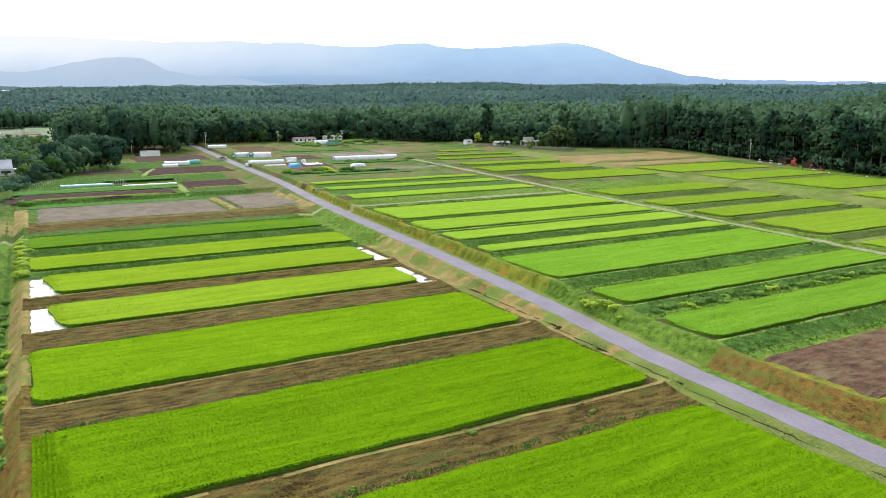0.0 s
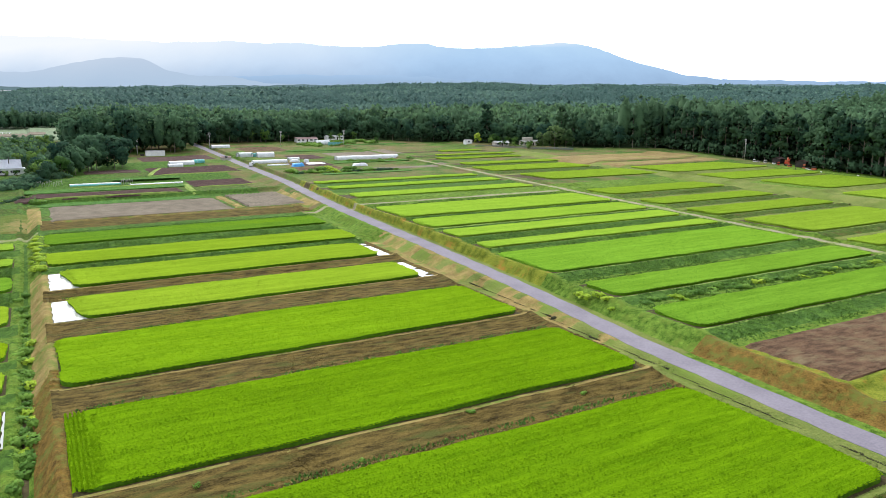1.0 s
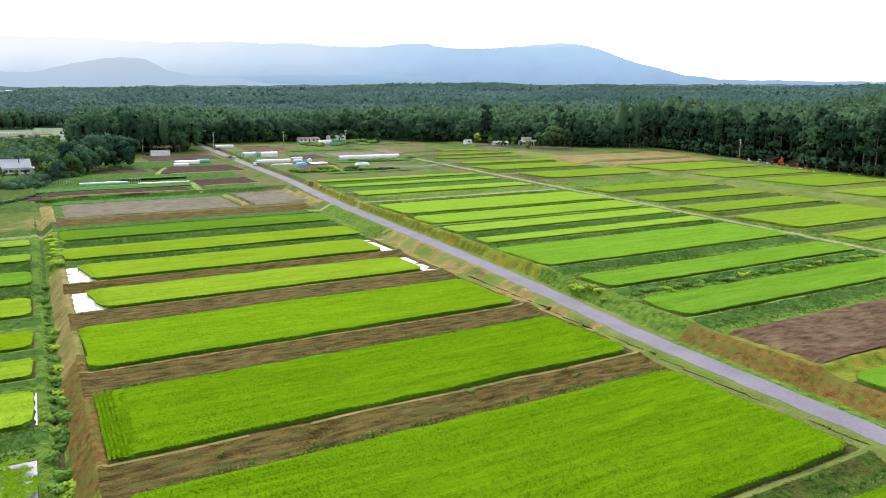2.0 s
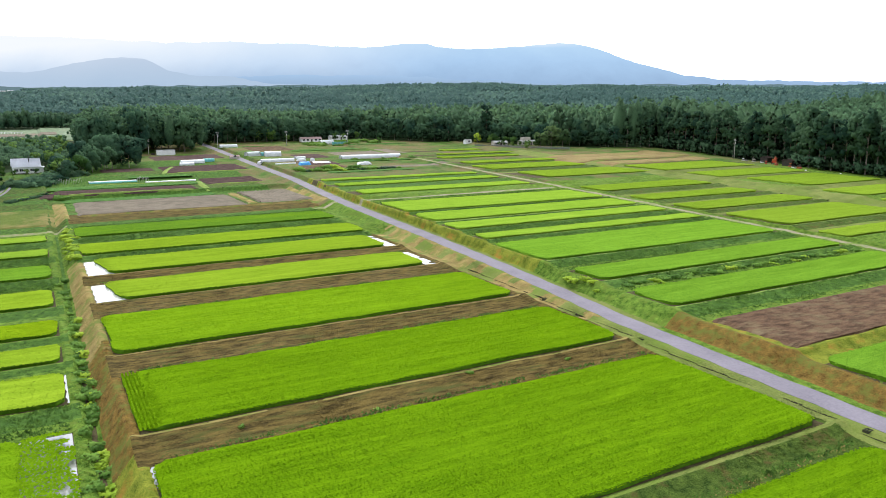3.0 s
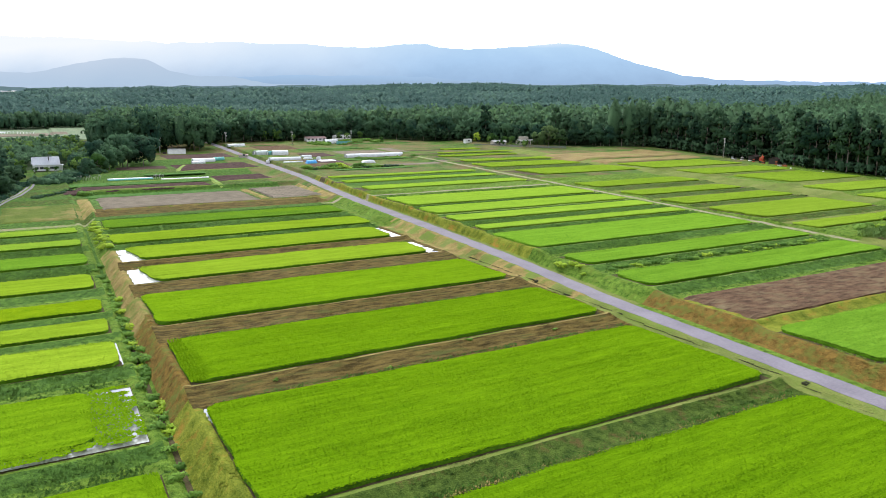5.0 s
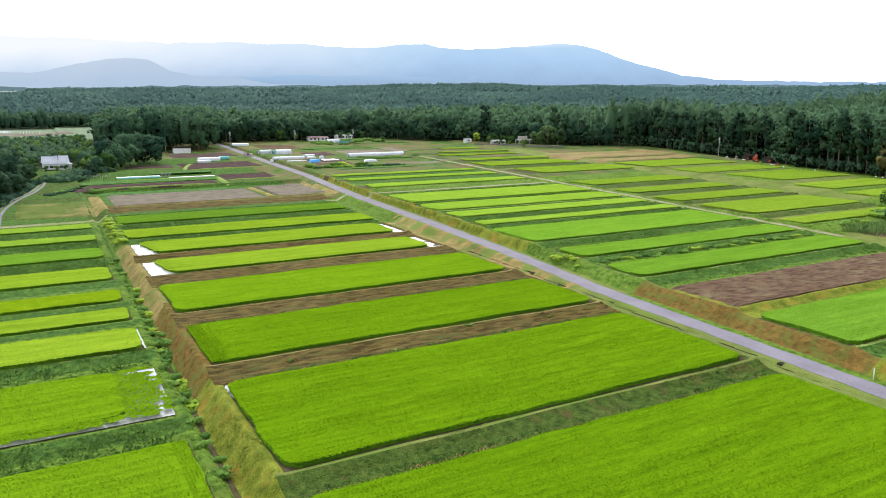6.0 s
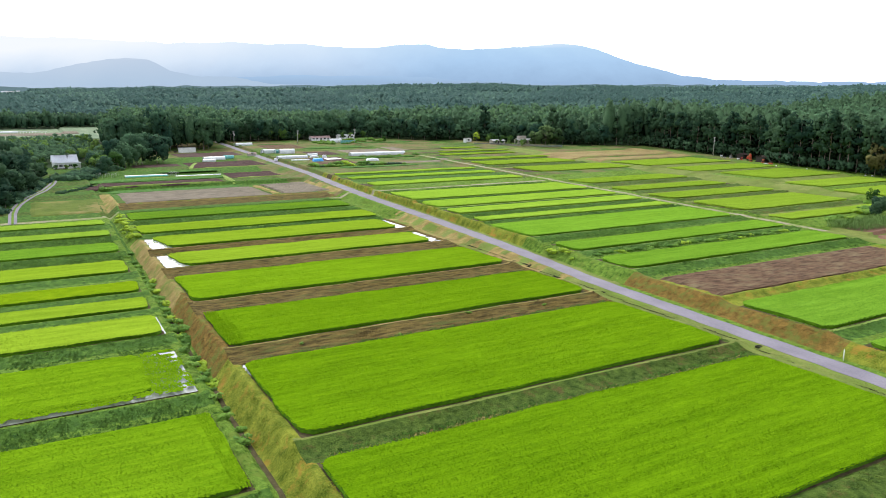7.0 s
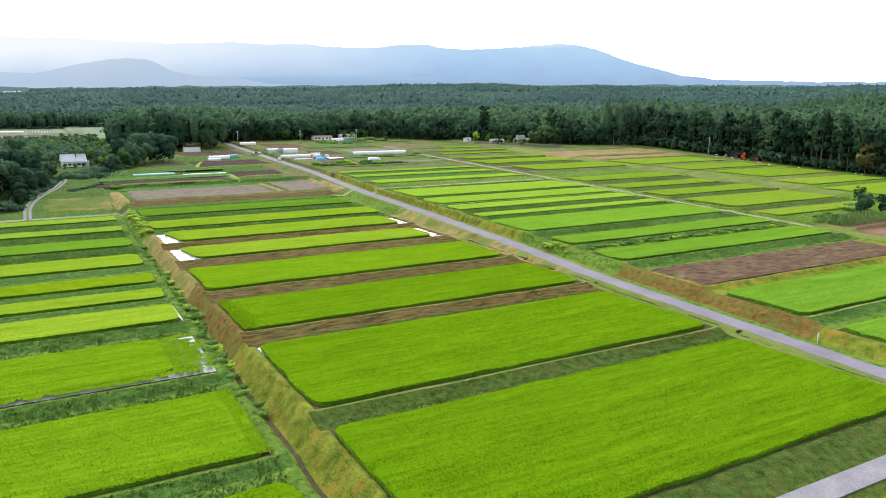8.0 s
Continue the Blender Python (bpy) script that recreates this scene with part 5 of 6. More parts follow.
def slab(name, parent, material, x0, x1, y0, y1, z0, z1, label="", m=None, bevel=0.0):
    bm = box(bmesh.new(), x0, x1, y0, y1, z0, z1, m)
    if bevel:
        bmesh.ops.bevel(bm, geom=list(bm.edges), offset=bevel, segments=2, affect="EDGES")
    return part(name, bm, material, parent, label)


def rod(name, parent, material, a, b, r0, r1=None, sides=8, label=""):
    a, b = Vector(a), Vector(b)
    bm = bmesh.new()
    m = (b - a).to_track_quat("Z", "Y").to_matrix()
    rings = [[bm.verts.new(c + m @ Vector((math.cos(k * 6.2832 / sides) * r, math.sin(k * 6.2832 / sides) * r, 0))) for k in range(sides)] for c, r in ((a, r0), (b, r0 if r1 is None else r1))]
    for k in range(sides):
        bm.faces.new((rings[0][k], rings[0][(k + 1) % sides], rings[1][(k + 1) % sides], rings[1][k]))
    bm.faces.new(rings[0][::-1])
    bm.faces.new(rings[1])
    return part(name, bm, material, parent, label, True)


def tunnel(s, q, length, width, tall, label, film=None, turn=0.0, ends=True, group="plastic tunnels"):
    """A hooped plastic greenhouse, its length across the slope."""
    t = thing("greenhouse", label, "greenhouse", s, q, turn, 0, group)
    hoops, arc = max(3, int(length / 2.4)), 10
    bm = bmesh.new()
    rows = []
    for k in range(hoops * 2 + 1):
        x = -length / 2 + length * k / (hoops * 2)
        sag = 0.0 if k % 2 == 0 else 0.05
        rows.append([bm.verts.new((x, -math.cos(math.pi * j / arc) * (width / 2 - sag), math.sin(math.pi * j / arc) ** 0.7 * (tall - sag) - 0.1)) for j in range(arc + 1)])
    for a, b in zip(rows[:-1], rows[1:]):
        for j in range(arc):
            bm.faces.new((a[j], b[j], b[j + 1], a[j + 1]))
    part("cover", bm, film or M_FILM, t, smooth=True)
    for side in (-1, 1) if ends else ():
        bm = bmesh.new()
        x = side * (length / 2 + 0.02)
        bm.faces.new([bm.verts.new((x, -math.cos(math.pi * j / arc) * width / 2, math.sin(math.pi * j / arc) ** 0.7 * tall - 0.1)) for j in range(arc + 1)])
        bmesh.ops.solidify(bm, geom=list(bm.faces), thickness=0.04)
        end = part("end_panel", bm, film or M_FILM, t)
        slab("door", end, M_WHITE, x + side * 0.03 - 0.02, x + side * 0.03 + 0.02, -0.5, 0.5, 0, min(1.8, tall * 0.8))
    for k in range(hoops + 1):
        x = -length / 2 + length * k / hoops
        bm = bmesh.new()
        prev = None
        for j in range(arc + 1):
            a = math.pi * j / arc
            ring = [bm.verts.new((x + dx, -math.cos(a) * (width / 2 + dr), math.sin(a) ** 0.7 * (tall + dr) - 0.1)) for dx, dr in ((-0.03, 0), (0.03, 0), (0.03, 0.04), (-0.03, 0.04))]
            if prev:
                for e in range(4):
                    bm.faces.new((prev[e], prev[(e + 1) % 4], ring[(e + 1) % 4], ring[e]))
            prev = ring
        part("hoop", bm, M_STEEL, t)
    return t


def house(name, s, q, w, d, h, rise, wall, roof, label, turn=0.0, windows=3, hip=0.6, dz=0.0, ribs=True):
    """A gabled building: ridge along local x, its front towards lower ground."""
    t = thing(name, label, "house" if "house" in name else "shed", s, q, turn, dz)
    bm = bmesh.new()
    pts = [(-w / 2, -d / 2), (w / 2, -d / 2), (w / 2, d / 2), (-w / 2, d / 2)]
    lo, hi = [bm.verts.new((x, y, -0.6)) for x, y in pts], [bm.verts.new((x, y, h)) for x, y in pts]
    gl, gr = bm.verts.new((-w / 2, 0, h + rise)), bm.verts.new((w / 2, 0, h + rise))
    for k in range(4):
        bm.faces.new((lo[k], lo[(k + 1) % 4], hi[(k + 1) % 4], hi[k]))
    bm.faces.new((hi[1], hi[2], gr))
    bm.faces.new((hi[3], hi[0], gl))
    bm.faces.new((hi[0], hi[1], gr, gl))
    bm.faces.new((hi[2], hi[3], gl, gr))
    part("wall", bm, wall, t)
    over = hip
    slope = rise / (d / 2)
    for side in (-1, 1):
        bm = bmesh.new()
        y = side * (d / 2 + over)
        a = [(-w / 2 - over, 0, h + rise + 0.05), (w / 2 + over, 0, h + rise + 0.05), (w / 2 + over, y, h - over * slope + 0.05), (-w / 2 - over, y, h - over * slope + 0.05)]
        f = bm.faces.new([bm.verts.new(p) for p in a])
        bmesh.ops.solidify(bm, geom=[f], thickness=0.12)
        plate = part("roof", bm, roof, t)
        for k in range(int(w / 0.9) if ribs else 0):
            x = -w / 2 - over + (w + 2 * over) * (k + 0.5) / int(w / 0.9)
            bm = bmesh.new()
            vs = [bm.verts.new((x + dx, yy, zz + up)) for yy, zz in ((0, h + rise + 0.10), (y, h - over * slope + 0.10)) for dx, up in ((-0.05, 0), (0.05, 0), (0, 0.09))]
            bm.faces.new((vs[0], vs[3], vs[5], vs[2]))
            bm.faces.new((vs[1], vs[2], vs[5], vs[4]))
            bm.faces.new((vs[3], vs[4], vs[5]))
            bm.faces.new((vs[0], vs[2], vs[1]))
            part("seam", bm, roof, plate)
    slab("ridge_cap", t, roof, -w / 2 - over, w / 2 + over, -0.18, 0.18, h + rise + 0.02, h + rise + 0.16)
    for k in range(windows):
        x = -w / 2 + w * (k + 0.5) / windows
        if k == windows // 2 and windows > 2:
            door = slab("door", t, M_DARK, x - 0.5, x + 0.5, -d / 2 - 0.06, -d / 2 + 0.02, 0, 2.0)
            slab("handle", door, M_STEEL, x + 0.36, x + 0.42, -d / 2 - 0.10, -d / 2 - 0.06, 0.95, 1.1)
            continue
        win = slab("window", t, M_WHITE, x - 0.85, x + 0.85, -d / 2 - 0.05, -d / 2 + 0.02, 0.9, 2.1)
        slab("pane", win, M_PANE, x - 0.77, x - 0.03, -d / 2 - 0.08, -d / 2 - 0.05, 0.98, 2.02)
        slab("pane", win, M_PANE, x + 0.03, x + 0.77, -d / 2 - 0.08, -d / 2 - 0.05, 0.98, 2.02)
    return t


def utility_pole(s, q, tall, label="grey concrete utility pole with crossarms", lamp=False):
    t = thing("utility_pole", label, "pole", s, q, 0, 0, "utility poles")
    rod("pole", t, M_POLE, (0, 0, -0.5), (0, 0, tall), 0.20, 0.13, 10)
    if lamp:
        rod("arm", t, M_POLE, (0, 0, tall - 0.1), (1.3, -0.2, tall + 0.25), 0.06, 0.05, 6)
        slab("lamp_head", t, M_WHITE, 1.1, 1.8, -0.35, -0.05, tall + 0.15, tall + 0.33, bevel=0.04)
        return t
    for z in (tall - 0.4, tall - 1.2):
        arm = slab("crossarm", t, M_STEEL, -0.9, 0.9, -0.06, 0.06, z - 0.06, z + 0.06)
        for x in (-0.8, -0.4, 0.4, 0.8):
            rod("insulator", arm, M_WHITE, (x, 0, z + 0.06), (x, 0, z + 0.28), 0.05, 0.04, 6)
    rod("transformer", t, M_STEEL, (0.35, -0.1, tall - 2.9), (0.35, -0.1, tall - 2.0), 0.26, 0.26, 10)
    return t


# the farmhouse among trees
home = house("farmhouse", 327, -83.2, 11.0, 9.0, 3.3, 3.2, M_WHITE, M_ROOF_BLUE, "white farmhouse with a pale blue-grey metal roof", 2.0, 5, 0.6)
rod("flue", home, M_DARK, (1.2, -2.4, 5.0), (1.2, -2.4, 8.0), 0.16, 0.16, 8, "dark metal flue")
slab("porch_roof", home, M_ROOF_BLUE, 5.5, 7.6, -3.0, 1.5, 2.6, 2.75)
slab("porch_wall", home, M_WHITE, 5.5, 7.3, -2.4, 1.2, -0.6, 2.6)
slab("veranda", home, M_DARK, -5.3, 0.5, -5.9, -4.5, -0.5, 0.15)

house("storage_shed", 394, -10.3, 10.4, 3.2, 2.7, 0.25, M_WHITE, M_ROOF_GREY, "long white container shed below tall trees", 0, 0, 0.15, ribs=False)
tool = thing("tool_crate", "dark crate of tools beside a white shed", "crate", 396, -17.2)
for k in range(4):
    slab("board", tool, M_DARK, -0.9, 0.9, -0.6, 0.6, 0.02 + 0.28 * k, 0.26 + 0.28 * k)

# plastic tunnels
tunnel(334, -5.8, 12.0, 4.0, 1.9, "white plastic tunnel greenhouse beside dark soil")
tunnel(328, -9.8, 7.0, 3.2, 1.5, "low white plastic tunnel in front of a taller one")
tunnel(337, 3.2, 5.5, 3.4, 1.8, "plastic tunnel under teal netting", M_TEAL)
tunnel(411, 30.5, 11.0, 3.8, 1.9, "white plastic tunnel beside the road")
tunnel(346, 29.5, 8.0, 5.0, 2.5, "old greenhouse with a torn clear film", M_CLEAR, 12)
tunnel(341, 39.6, 9.0, 5.0, 2.8, "rounded white plastic greenhouse", None, -8)
tunnel(309, 33.0, 17.5, 3.6, 1.7, "long white plastic tunnel beside the road")
tunnel(295, 33.4, 10.5, 1.4, 0.7, "low white row cover beside the road")
tunnel(311, 87.4, 36, 4.6, 2.1, "very long white plastic tunnel among vegetable rows", None, 0)
tunnel(322, 49.5, 6.0, 2.6, 1.2, "low white plastic tunnel", None, 6)
tunnel(344, 34.6, 3.4, 3.0, 2.2, "small teal net tunnel", M_TEAL, 20)


def heap(name, s, q, w, d, h, material, label, category, seed=0):
    """A sheet thrown over a low heap, with folds."""
    n, m = 16, 10
    gx, gy = np.meshgrid(np.linspace(-1, 1, n), np.linspace(-1, 1, m), indexing="ij")
    r = np.maximum(np.abs(gx), np.abs(gy))
    z = h * (1 - r**7) * (0.75 + 0.5 * rough(gx * 5 + seed, gy * 5, 1.3, 71)) - 0.08
    verts = np.stack([gx * w / 2 * (1 + 0.1 * (rough(gy * 7, gx, 1, 72) - 0.5)), gy * d / 2, z], -1).reshape(-1, 3)
    i = (np.arange(n - 1)[:, None] * m + np.arange(m - 1)[None]).ravel()
    ob = new(name, mesh_from(name, verts, np.stack([i, i + m, i + m + 1, i + 1], 1), [material], smooth=True))
    ob.matrix_basis = Matrix.Translation(spot(s, q, 0.06)) @ Matrix.Rotation(radians(FACING), 4, "Z")
    return tagged(ob, label, category)


heap("tarpaulin", 287, 40.8, 6.0, 3.4, 1.6, M_BLUE, "bright blue tarpaulin over a heap", "tarpaulin")
heap("plastic_sheet", 296, 52.8, 9.5, 7.0, 0.55, M_FILM, "white plastic sheet spread over a bed", "sheet", 2)
heap("plastic_sheet", 303.6, 50.6, 2.4, 2.0, 1.6, M_FILM, "white covered heap beside a bed", "sheet", 5)
heap("plastic_sheet", 278, 69.8, 7.6, 3.0, 1.3, M_FILM, "white sheeted heap in the grass", "sheet", 3)
house("tool_shed", 343.5, 18.6, 5.0, 2.4, 1.5, 0.35, M_CREAM, M_PINK, "low tool shed with a faded pink roof", 0, 1, 0.3, ribs=False)
heap("plastic_sheet", 310, 46.5, 5.0, 2.5, 1.0, M_FILM, "white sheet beside a tunnel", "sheet", 6)

# row covers on the vegetable beds
for s, q0, q1, m, lab in ((270.2, -60, -41, M_TEAL, "teal plastic row cover on a vegetable bed"), (272.6, -60, -41, M_FILM, "white plastic row cover on a vegetable bed"), (265.8, -38, -17, M_FILM, "long white plastic row cover on a vegetable bed")):
    tunnel(s, (q0 + q1) / 2, q1 - q0, 1.4, 0.6, lab, m, 0, False, "row covers")
for k in range(9):
    t = thing("trellis", "bleached wooden bean trellis", "trellis", 271 + (k % 3) * 1.6, -73 + k * 1.25, 0, 0, "trellises")
    for x in (-0.5, 0.5):
        rod("post", t, M_POLE, (x, 0, -0.2), (x * 0.4, 0, 2.0), 0.06, 0.05, 6)
    rod("rail", t, M_POLE, (-0.6, 0, 1.5), (0.6, 0, 1.5), 0.05, 0.05, 6)
for k in range(5):
    t = thing("trellis", "bleached wooden bean trellis", "trellis", 268 + (k % 2) * 2.0, -40.5 + k * 0.9, 0, 0, "trellises")
    for x in (-0.5, 0.5):
        rod("post", t, M_POLE, (x, 0, -0.2), (x * 0.4, 0, 2.2), 0.07, 0.05, 6)
    rod("rail", t, M_POLE, (-0.6, 0, 1.7), (0.6, 0, 1.7), 0.05, 0.05, 6)

# the upper farmsteads
house("barn", 440, 95.5, 14.5, 7.0, 2.2, 1.1, M_WHITE, M_PINK, "low white barn with a faded pink roof", -4, 5, 0.5)
tunnel(415, 98.5, 9.5, 5.0, 3.0, "white rounded greenhouse before the barns")
house("barn", 438, 115.5, 12.0, 6.0, 2.2, 0.9, M_WHITE, M_ROOF_GREY, "low white barn with a grey roof", 0, 4, 0.5)
net = thing("net_fence", "teal net fence on steel posts", "fence", 402, 104)
for k in range(7):
    rod("post", net, M_STEEL, (-6 + 2 * k, 0, -0.3), (-6 + 2 * k, 0, 2.4), 0.05, 0.05, 6)
slab("net", net, M_TEAL, -6, 6, -0.02, 0.02, 0.2, 2.2)
house("cottage", 336, 191, 9.5, 5.0, 2.2, 0.9, M_CREAM, M_ROOF_GREY, "low white cottage behind dark shrubs", -10, 3, 0.4)
house("cottage", 334, 212, 11.5, 6.0, 2.6, 0.7, M_CREAM, M_ROOF_GREY, "flat-roofed white cottage beside large shrubs", -8, 4, 0.5)
slab("upper_room", bpy.data.objects["cottage.001"], M_CREAM, -3.8, 1.6, -1.5, 2.6, 3.0, 5.2, "cream upper room")
house("storage_shed", 360, 180.5, 5.0, 3.0, 2.2, 0.5, M_WHITE, M_ROOF_GREY, "small white shed at the field edge", 0, 1, 0.2, ribs=False)
fence = thing("fence", "low grey slatted fence along the upper fields", "fence", 315, 193.0, -63)
for k in range(30):
    rod("post", fence, M_SLATE, (-33 + k * 2.3, 0, -0.3), (-33 + k * 2.3, 0, 1.3), 0.07, 0.06, 6)
for z in (0.15, 0.6, 1.05):
    slab("rail", fence, M_SLATE, -33.2, 34, -0.03, 0.03, z, z + 0.30)

for s, q, h in ((401, -19, 10), (413, 24.4, 10.5), (412.7, 69.5, 9.5), (396.7, 107, 9.5), (298, 252.5, 11.5), (201.3, 259.5, 11)):
    utility_pole(s, q, h)
utility_pole(470, 34, 9.0, "tall street lamp at the head of the road", True)

# a small white van beside the road
van = thing("van", "small white van parked beside the road", "van", 305.5, 22.6, 62)
bm = bmesh.new()
side = [(-1.65, 0.35), (1.6, 0.35), (1.7, 0.8), (1.55, 1.05), (1.15, 1.8), (-1.6, 1.85), (-1.7, 1.0)]
va, vb = [bm.verts.new((x, -0.74, z)) for x, z in side], [bm.verts.new((x, 0.74, z)) for x, z in side]
bm.faces.new(va)
bm.faces.new(vb[::-1])
for k in range(len(side)):
    bm.faces.new((va[k], vb[k], vb[(k + 1) % len(side)], va[(k + 1) % len(side)]))
bmesh.ops.recalc_face_normals(bm, faces=list(bm.faces))
bmesh.ops.bevel(bm, geom=list(bm.edges), offset=0.06, segments=2, affect="EDGES")
part("body", bm, M_WHITE, van, smooth=False)
for y in (-0.75, 0.75):
    slab("side_window", van, M_PANE, -1.4, 0.9, y - 0.01, y + 0.01, 1.15, 1.65)
slab("windscreen", van, M_PANE, -0.35, 0.35, -0.62, 0.62, -0.01, 0.01, m=Matrix.Translation((1.39, 0, 1.42)) @ Matrix.Rotation(radians(62), 4, "Y"))
for x in (-1.1, 1.1):
    for y in (-0.68, 0.68):
        w = rod("wheel", van, M_RUBBER, (x, y - 0.09, 0.28), (x, y + 0.09, 0.28), 0.28, 0.28, 14)
        rod("rim", w, M_STEEL, (x, y - 0.10, 0.28), (x, y + 0.10, 0.28), 0.16, 0.16, 10)
for y in (-0.5, 0.5):
    slab("headlight", van, M_FILM, 1.66, 1.72, y - 0.14, y + 0.14, 0.72, 0.9)

# the machine yard at the edge of the woods
mach = thing("excavator", "red-orange excavator with a raised boom", "excavator", 172, 255.5, 25)
for y in (-0.9, 0.9):
    tr = slab("track", mach, M_RUBBER, -1.6, 1.6, y - 0.25, y + 0.25, 0.0, 0.75, bevel=0.18)
    for x in (-1.1, 0, 1.1):
        rod("roller", tr, M_STEEL, (x, y - 0.28, 0.37), (x, y + 0.28, 0.37), 0.22, 0.22, 10)
slab("body", mach, M_RED, -1.6, 1.3, -1.1, 1.1, 0.85, 2.0, bevel=0.12)
slab("engine_cover", mach, M_ORANGE, -1.75, -0.2, -1.0, 1.0, 1.9, 2.7, bevel=0.15)
cab = slab("cab", mach, M_RED, 0.0, 1.4, -1.05, 0.05, 1.9, 3.3, bevel=0.10)
slab("pane", cab, M_PANE, 0.15, 1.25, -1.08, -1.05, 2.3, 3.1)
slab("pane", cab, M_PANE, 1.4, 1.43, -0.9, -0.1, 2.2, 3.1)
rod("boom", mach, M_ORANGE, (1.2, 0.5, 1.7), (3.6, 0.5, 3.9), 0.22, 0.18, 8)
rod("stick", mach, M_ORANGE, (3.6, 0.5, 3.9), (4.7, 0.5, 1.6), 0.17, 0.14, 8)
slab("bucket", mach, M_DARK, 4.3, 5.2, 0.0, 1.0, 0.7, 1.6, bevel=0.1)
house("open_shed", 164, 258, 9.0, 5.0, 2.6, 0.7, M_DARK, M_ROOF_DARK, "dark open shed under larches", 10, 0, 0.5)
house("open_shed", 182, 262, 6.0, 4.0, 2.2, 0.6, M_DARK, M_ROOF_DARK, "small rusty shed in the machine yard", 10, 0, 0.4)
for k, (s, q, m, h) in enumerate(((157, 250.5, M_WHITE, 0.9), (160, 252, M_ORANGE, 1.3), (155, 249, M_WHITE, 0.8), (176, 254, M_RED, 1.0), (180, 256, M_WHITE, 1.2), (186, 257, M_CONC, 1.0), (190, 256, M_CONC, 0.9), (168, 252, M_ORANGE, 0.9), (153, 250, M_ORANGE, 1.8), (193, 257, M_WHITE, 0.8))):
    stack = thing("crate_stack", "stack of weathered crates in the machine yard", "crates", s, q, 13 * k, 0, "yard crates")
    for n in range(2 + k % 2):
        slab("crate", stack, m if n != 1 else M_DARK, -0.8 + 0.15 * n, 0.7 - 0.1 * n + 0.3 * (k % 3), -0.6, 0.6 - 0.1 * n, h * 0.5 * n, h * 0.5 * n + h * 0.47, bevel=0.04)
for s, q in ((129, 246.5), (98, 247), (95, 247.5), (146, 245)):
    heap("feed_sack", s, q, 0.9, 0.6, 0.4, M_WHITE, "white sack lying at the field edge", "sack", int(s))
stake = thing("marker_post", "short dark wooden post beside the farm track", "post", 159, 244.3)
rod("post", stake, M_DARK, (0, 0, -0.3), (0, 0, 1.5), 0.12, 0.11, 8)
slab("cap", stake, M_DARK, -0.16, 0.16, -0.16, 0.16, 1.5, 1.58)

# white marker post by the road
mark = thing("marker_post", "white roadside marker post", "post", -44, 14.6)
rod("post", mark, M_WHITE, (0, 0, -0.3), (0, 0, 1.75), 0.075, 0.07, 10)
rod("cap", mark, M_WHITE, (0, 0, 1.75), (0, 0, 1.83), 0.09, 0.05, 10)


def inlet(s, q, label="small dark concrete water inlet box"):
    t = thing("inlet_box", label, "inlet", s, q, 0, -0.12, "water inlets")
    for x0, x1, y0, y1 in ((-0.5, -0.38, -0.4, 0.4), (0.38, 0.5, -0.4, 0.4), (-0.38, 0.38, -0.4, -0.28), (-0.38, 0.38, 0.28, 0.4)):
        slab("side", t, M_DARK_CONC, x0, x1, y0, y1, -0.4, 0.25)
    slab("gate", t, M_DARK_CONC, -0.36, 0.36, -0.03, 0.03, -0.3, 0.30)
    rod("pipe", t, M_DARK_CONC, (0.5, 0, 0.0), (1.1, 0.1, -0.1), 0.14, 0.14, 10)


for s, q in ((85, 172.5), (104.5, 172.5), (35, 8.2), (-33, 7.9)):
    inlet(s, q)


def channel(q, s0, s1):
    """The narrow concrete gutter between paddies and road, half lost in the verge."""
    for n, s in enumerate(np.arange(s0, s1, 6.0)):
        t = thing("gutter", "narrow dark concrete gutter sunk in the roadside verge", "gutter", s + 3, q + 0.4 * float(curve(s)) + rng.normal(0, 0.05), 90, -0.05, "gutter lengths")
        for y in (-0.14, 0.10):
            slab("side", t, M_DARK_CONC, -3.02, 3.02, y, y + 0.04, -0.3, 0.04)
        slab("bed", t, M_DARK_CONC, -3.02, 3.02, -0.10, 0.10, -0.3, -0.08)


channel(7.3, -66, 62)


# corn patch
def corn(s0, s1, q0, q1):
    s, q = np.meshgrid(np.arange(s0, s1, 0.7), np.arange(q0, q1, 0.45), indexing="ij")
    s, q = s.ravel() + rng.normal(0, 0.1, s.size), q.ravel() + rng.normal(0, 0.12, q.size)
    x, y = at(s, q)
    z, n = height(s, q), s.size
    v, f, lit = [], [], []
    for b in range(5):
        a, h = rng.random(n) * 6.28, 0.5 + 0.42 * b + rng.normal(0, 0.1, n)
        c, d = np.cos(a), np.sin(a)
        v += [np.stack([x - d * 0.08, y + c * 0.08, z + h - 0.5], -1), np.stack([x + d * 0.08, y - c * 0.08, z + h - 0.5], -1), np.stack([x + c * 0.55, y + d * 0.55, z + h + 0.25], -1)]
        lit += [np.stack([c * 0.6, d * 0.6, np.full(n, 0.8)], -1)] * 3
        k = np.arange(n) + b * 3 * n
        f.append(np.stack([k, k + n, k + 2 * n], 1))
    tagged(new("corn_patch", mesh_from("corn_patch", np.concatenate(v), np.concatenate(f), [M_CORN], normals=np.concatenate(lit))), "tall green corn beside bare soil", "corn", kind="stuff")


corn(13.5, 25, 110, 136)


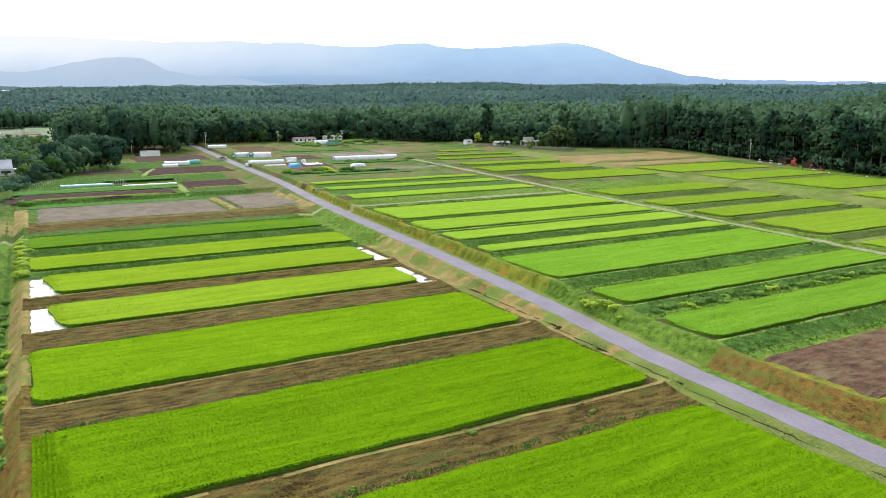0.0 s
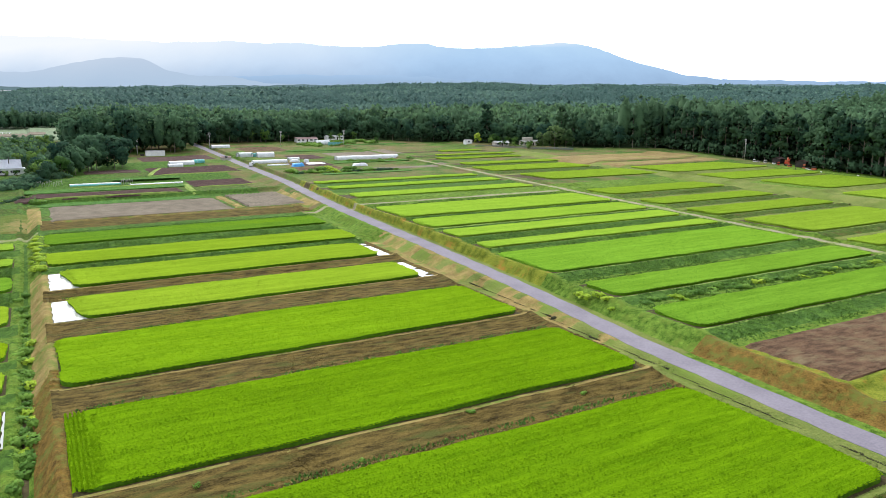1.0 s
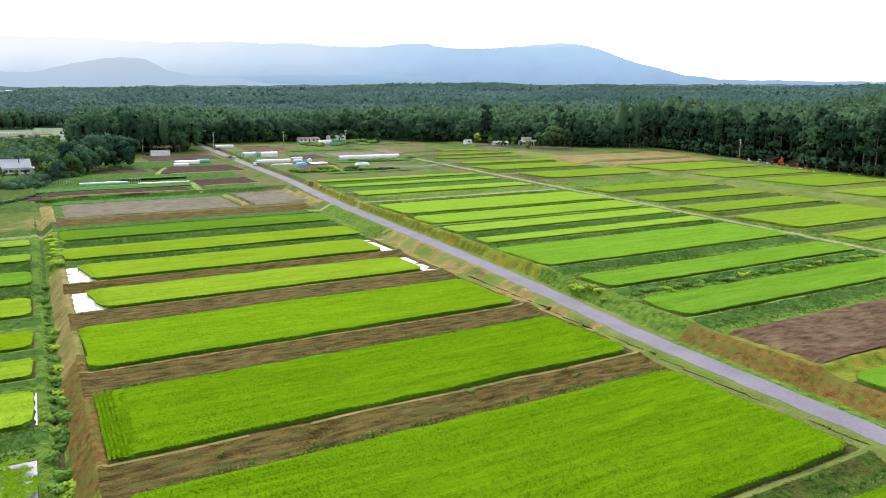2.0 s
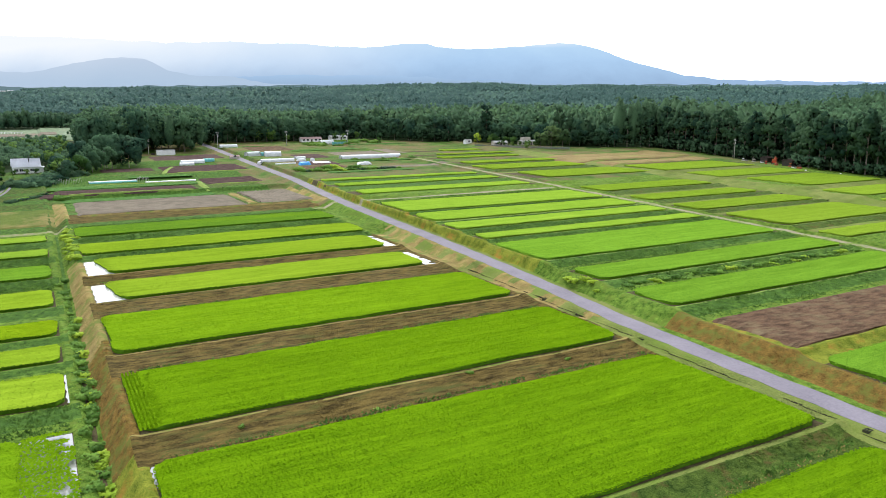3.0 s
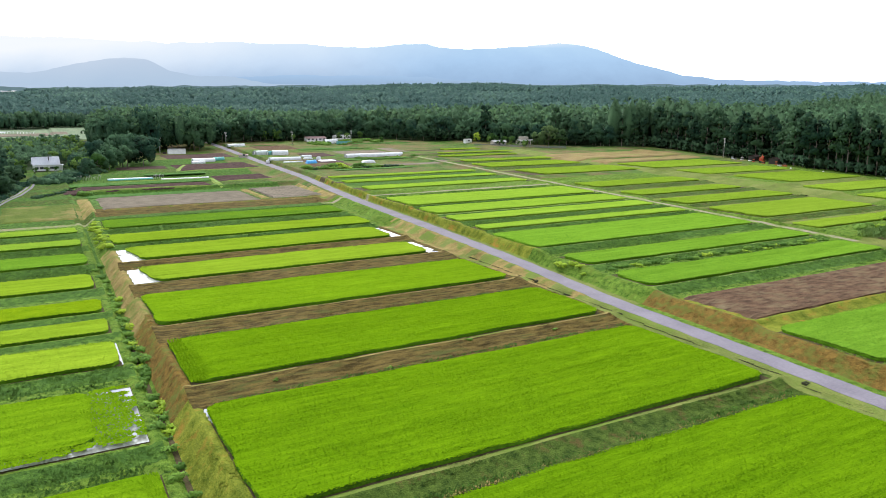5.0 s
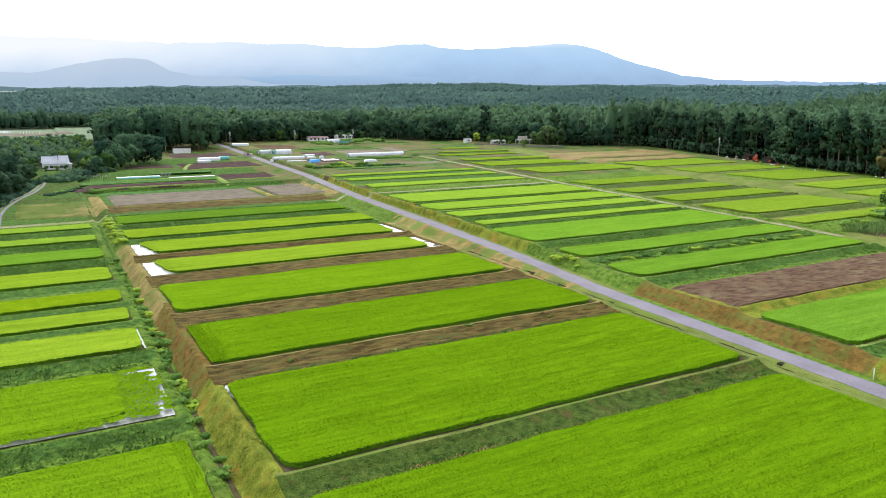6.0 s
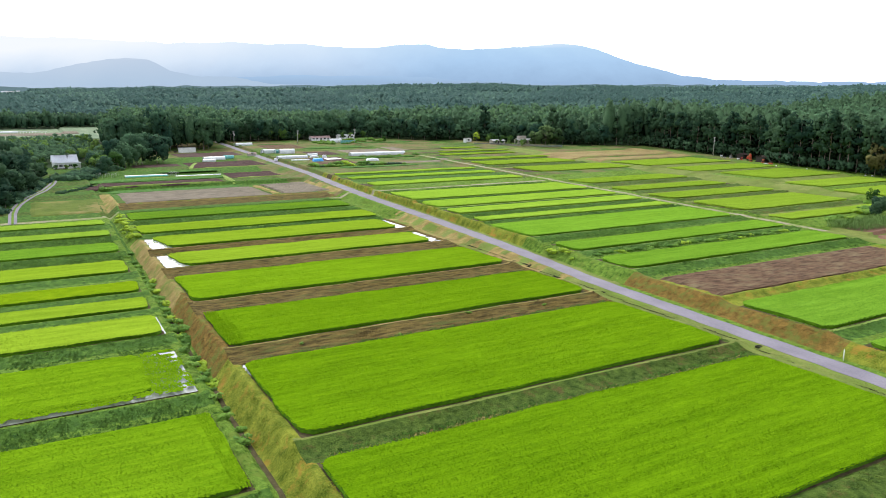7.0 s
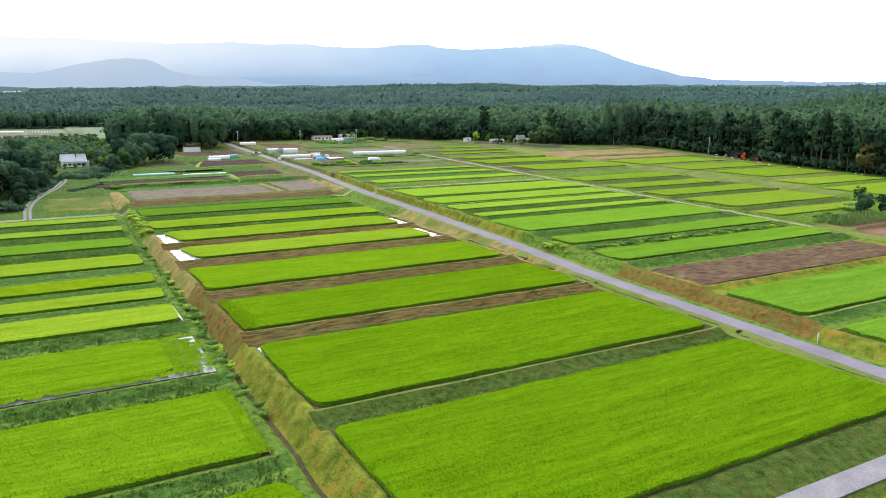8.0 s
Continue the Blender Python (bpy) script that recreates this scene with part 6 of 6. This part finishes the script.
# shrubs and rank weeds
def shrub_mesh(seed, material):
    r = np.random.default_rng(seed)
    n = 130
    d = r.normal(size=(n, 3))
    d[:, 2] = np.abs(d[:, 2]) + 0.1
    d /= np.linalg.norm(d, axis=1)[:, None]
    lob = r.normal(0, 0.45, (6, 3)) * [1.4, 0.9, 0.25]
    p = lob[r.integers(0, 6, n)] + d * (0.6 + 0.25 * r.random((n, 1))) * [1, 1, 0.9]
    p[:, 2] = np.maximum(p[:, 2], 0.02)
    v, f, lit = sprays(p, d, 0.22, r)
    return mesh_from("shrub", v, f, [material], normals=lit)


SHRUBS = [shrub_mesh(400 + k, M_WEED if k < 3 else M_HERB if k < 6 else M_LARCH_SHADE if k < 8 else M_LEAF) for k in range(10)]


def shrub(s, q, size, kind, label):
    ob = new("shrub", SHRUBS[kind])
    ob.matrix_basis = Matrix.Translation(spot(s, q, -0.1)) @ Matrix.Rotation(rng.random() * 6.28, 4, "Z") @ Matrix.Diagonal((size, size, size * 0.8, 1))
    tagged(ob, label, "shrub", "shrubs")


for s in np.arange(2, 74, 1.7):
    if rng.random() < (0.85 if 28 < s < 60 else 0.4):
        shrub(s, -75.1 + rng.normal(0, 0.45), 0.7 + 0.7 * rng.random(), int(rng.integers(1, 6)), "yellow-green weeds crowding the ditch")
for s in np.arange(120, 164, 1.5):
    shrub(s, -73.2 + rng.normal(0, 0.6), 0.8 + 0.4 * rng.random(), int(rng.integers(0, 3)), "bright yellow-green weeds on the dike")
for s, q, k in ((38, 18.0, 1.3), (36, 18.8, 1.1), (40, 18.2, 1.1), (33, 18.8, 0.9), (30, 17.6, 0.8)):
    shrub(s, q, k, int(rng.integers(0, 3)), "yellow-green bush on the roadside bank")
for q in np.arange(24, 100, 2.6):
    shrub(28.6 + rng.normal(0, 0.7), q, 0.8 + 0.5 * rng.random(), int(rng.integers(2, 6)), "rank green weeds on a terrace bank")
for s in np.arange(-20, 110, 4.0):
    shrub(s, -76.4 + rng.normal(0, 0.3), 0.7 + 0.4 * rng.random(), int(rng.integers(3, 6)), "dark green weeds along the ditch")
for q in np.arange(-60, 5, 17.0):
    shrub(5.5 + rng.normal(0, 1.2), q, 0.3 + 0.2 * rng.random(), int(rng.integers(3, 6)), "small green weeds on a mown bank")
for s, q, k in ((31, 122, 1.8), (33, 126, 2.0), (30, 131, 1.7), (36, 143, 2.0), (34.5, 146, 2.6), (38, 152, 2.4), (45, 168, 2.6), (47, 172, 2.2), (262, 30, 2.6), (258, 36, 2.4), (264, 44, 2.8), (256, 48, 2.2), (270, 50, 2.5), (262, 58, 2.6), (300, -62, 2.2), (228, -72, 2.2)):
    shrub(s, q, k, int(rng.integers(2, 6)), "rounded green bush among the plots")

# dark bushes along the farm lane and round the front of the farmhouse
for k in range(34):
    s = 188 + 2.6 * k + rng.normal(0, 1)
    lane_q = float(np.interp(s, [p[0] for p in bend_lane], [p[1] for p in bend_lane]))
    shrub(s, lane_q - 4.4 - abs(rng.normal(0, 1.6)), 2.0 + 1.4 * rng.random(), int(rng.integers(6, 10)), "dense dark green bush beside the farm lane")
for k in range(48):
    f = rng.random()
    shrub(264 + 26 * f + rng.uniform(0, 14), -87 + 18 * f + rng.normal(0, 2.4), 2.4 + 1.8 * rng.random(), int(rng.integers(6, 10)), "dense dark green bush before the farmhouse")
for k in range(16):
    shrub(226 + 1.2 * k + rng.normal(0, 1), -90 + 1.0 * k + rng.normal(0, 0.8), 0.9 + 0.6 * rng.random(), int(rng.integers(4, 8)), "low green bush on the bank beside the lane")

# a plot fence with white sheets in the far clearing
for k in range(12):
    t = thing("frame_post", "white frame post in a far clearing", "post", 628 - k * 1.2, -112 + k * 2.3, 0, 0, "clearing posts")
    rod("post", t, M_WHITE, (0, 0, -0.3), (0, 0, 2.6), 0.16, 0.14, 6)
    slab("rail", t, M_WHITE, -1.3, 1.3, -0.06, 0.06, 2.3, 2.5)
tunnel(640, -118, 22, 4.0, 1.8, "pale plastic tunnel in a far clearing")

for q in np.arange(31, 80, 2.0):
    shrub(256.5 + rng.normal(0, 0.8), q, 1.1 + 0.7 * rng.random(), int(rng.integers(4, 8)), "low dark green hedge bush below the tunnels")

# bushes and weeds round the barns and tunnels
for k in range(34):
    s, q = 398 + 26 * rng.random(), 84 + 50 * rng.random()
    shrub(s, q, 1.6 + 1.2 * rng.random(), int(rng.integers(3, 6)), "dark green bush before the barns")
for k in range(16):
    shrub(292 + 12 * rng.random(), 66 + 42 * rng.random(), 1.0 + 0.6 * rng.random(), int(rng.integers(2, 6)), "leafy weeds beside the long greenhouse")

# a far village at the foot of the hills
for k in range(12):
    x, y = -1330 - 9 * k + rng.normal(0, 6), 2300 + 26 * k + rng.normal(0, 14)
    rel = np.array([x, y]) - ORIGIN
    s, q = np.linalg.solve(np.stack([E1, E2], 1), rel)
    house("village_house", float(s), float(q), 13 + 6 * rng.random(), 9, 5.5 + 2 * rng.random(), 2.4, M_WHITE, M_ROOF_BLUE if k % 3 else M_ROOF_GREY, "small white house in a far village", 20 * rng.normal(), 0, 0.5, ribs=False)
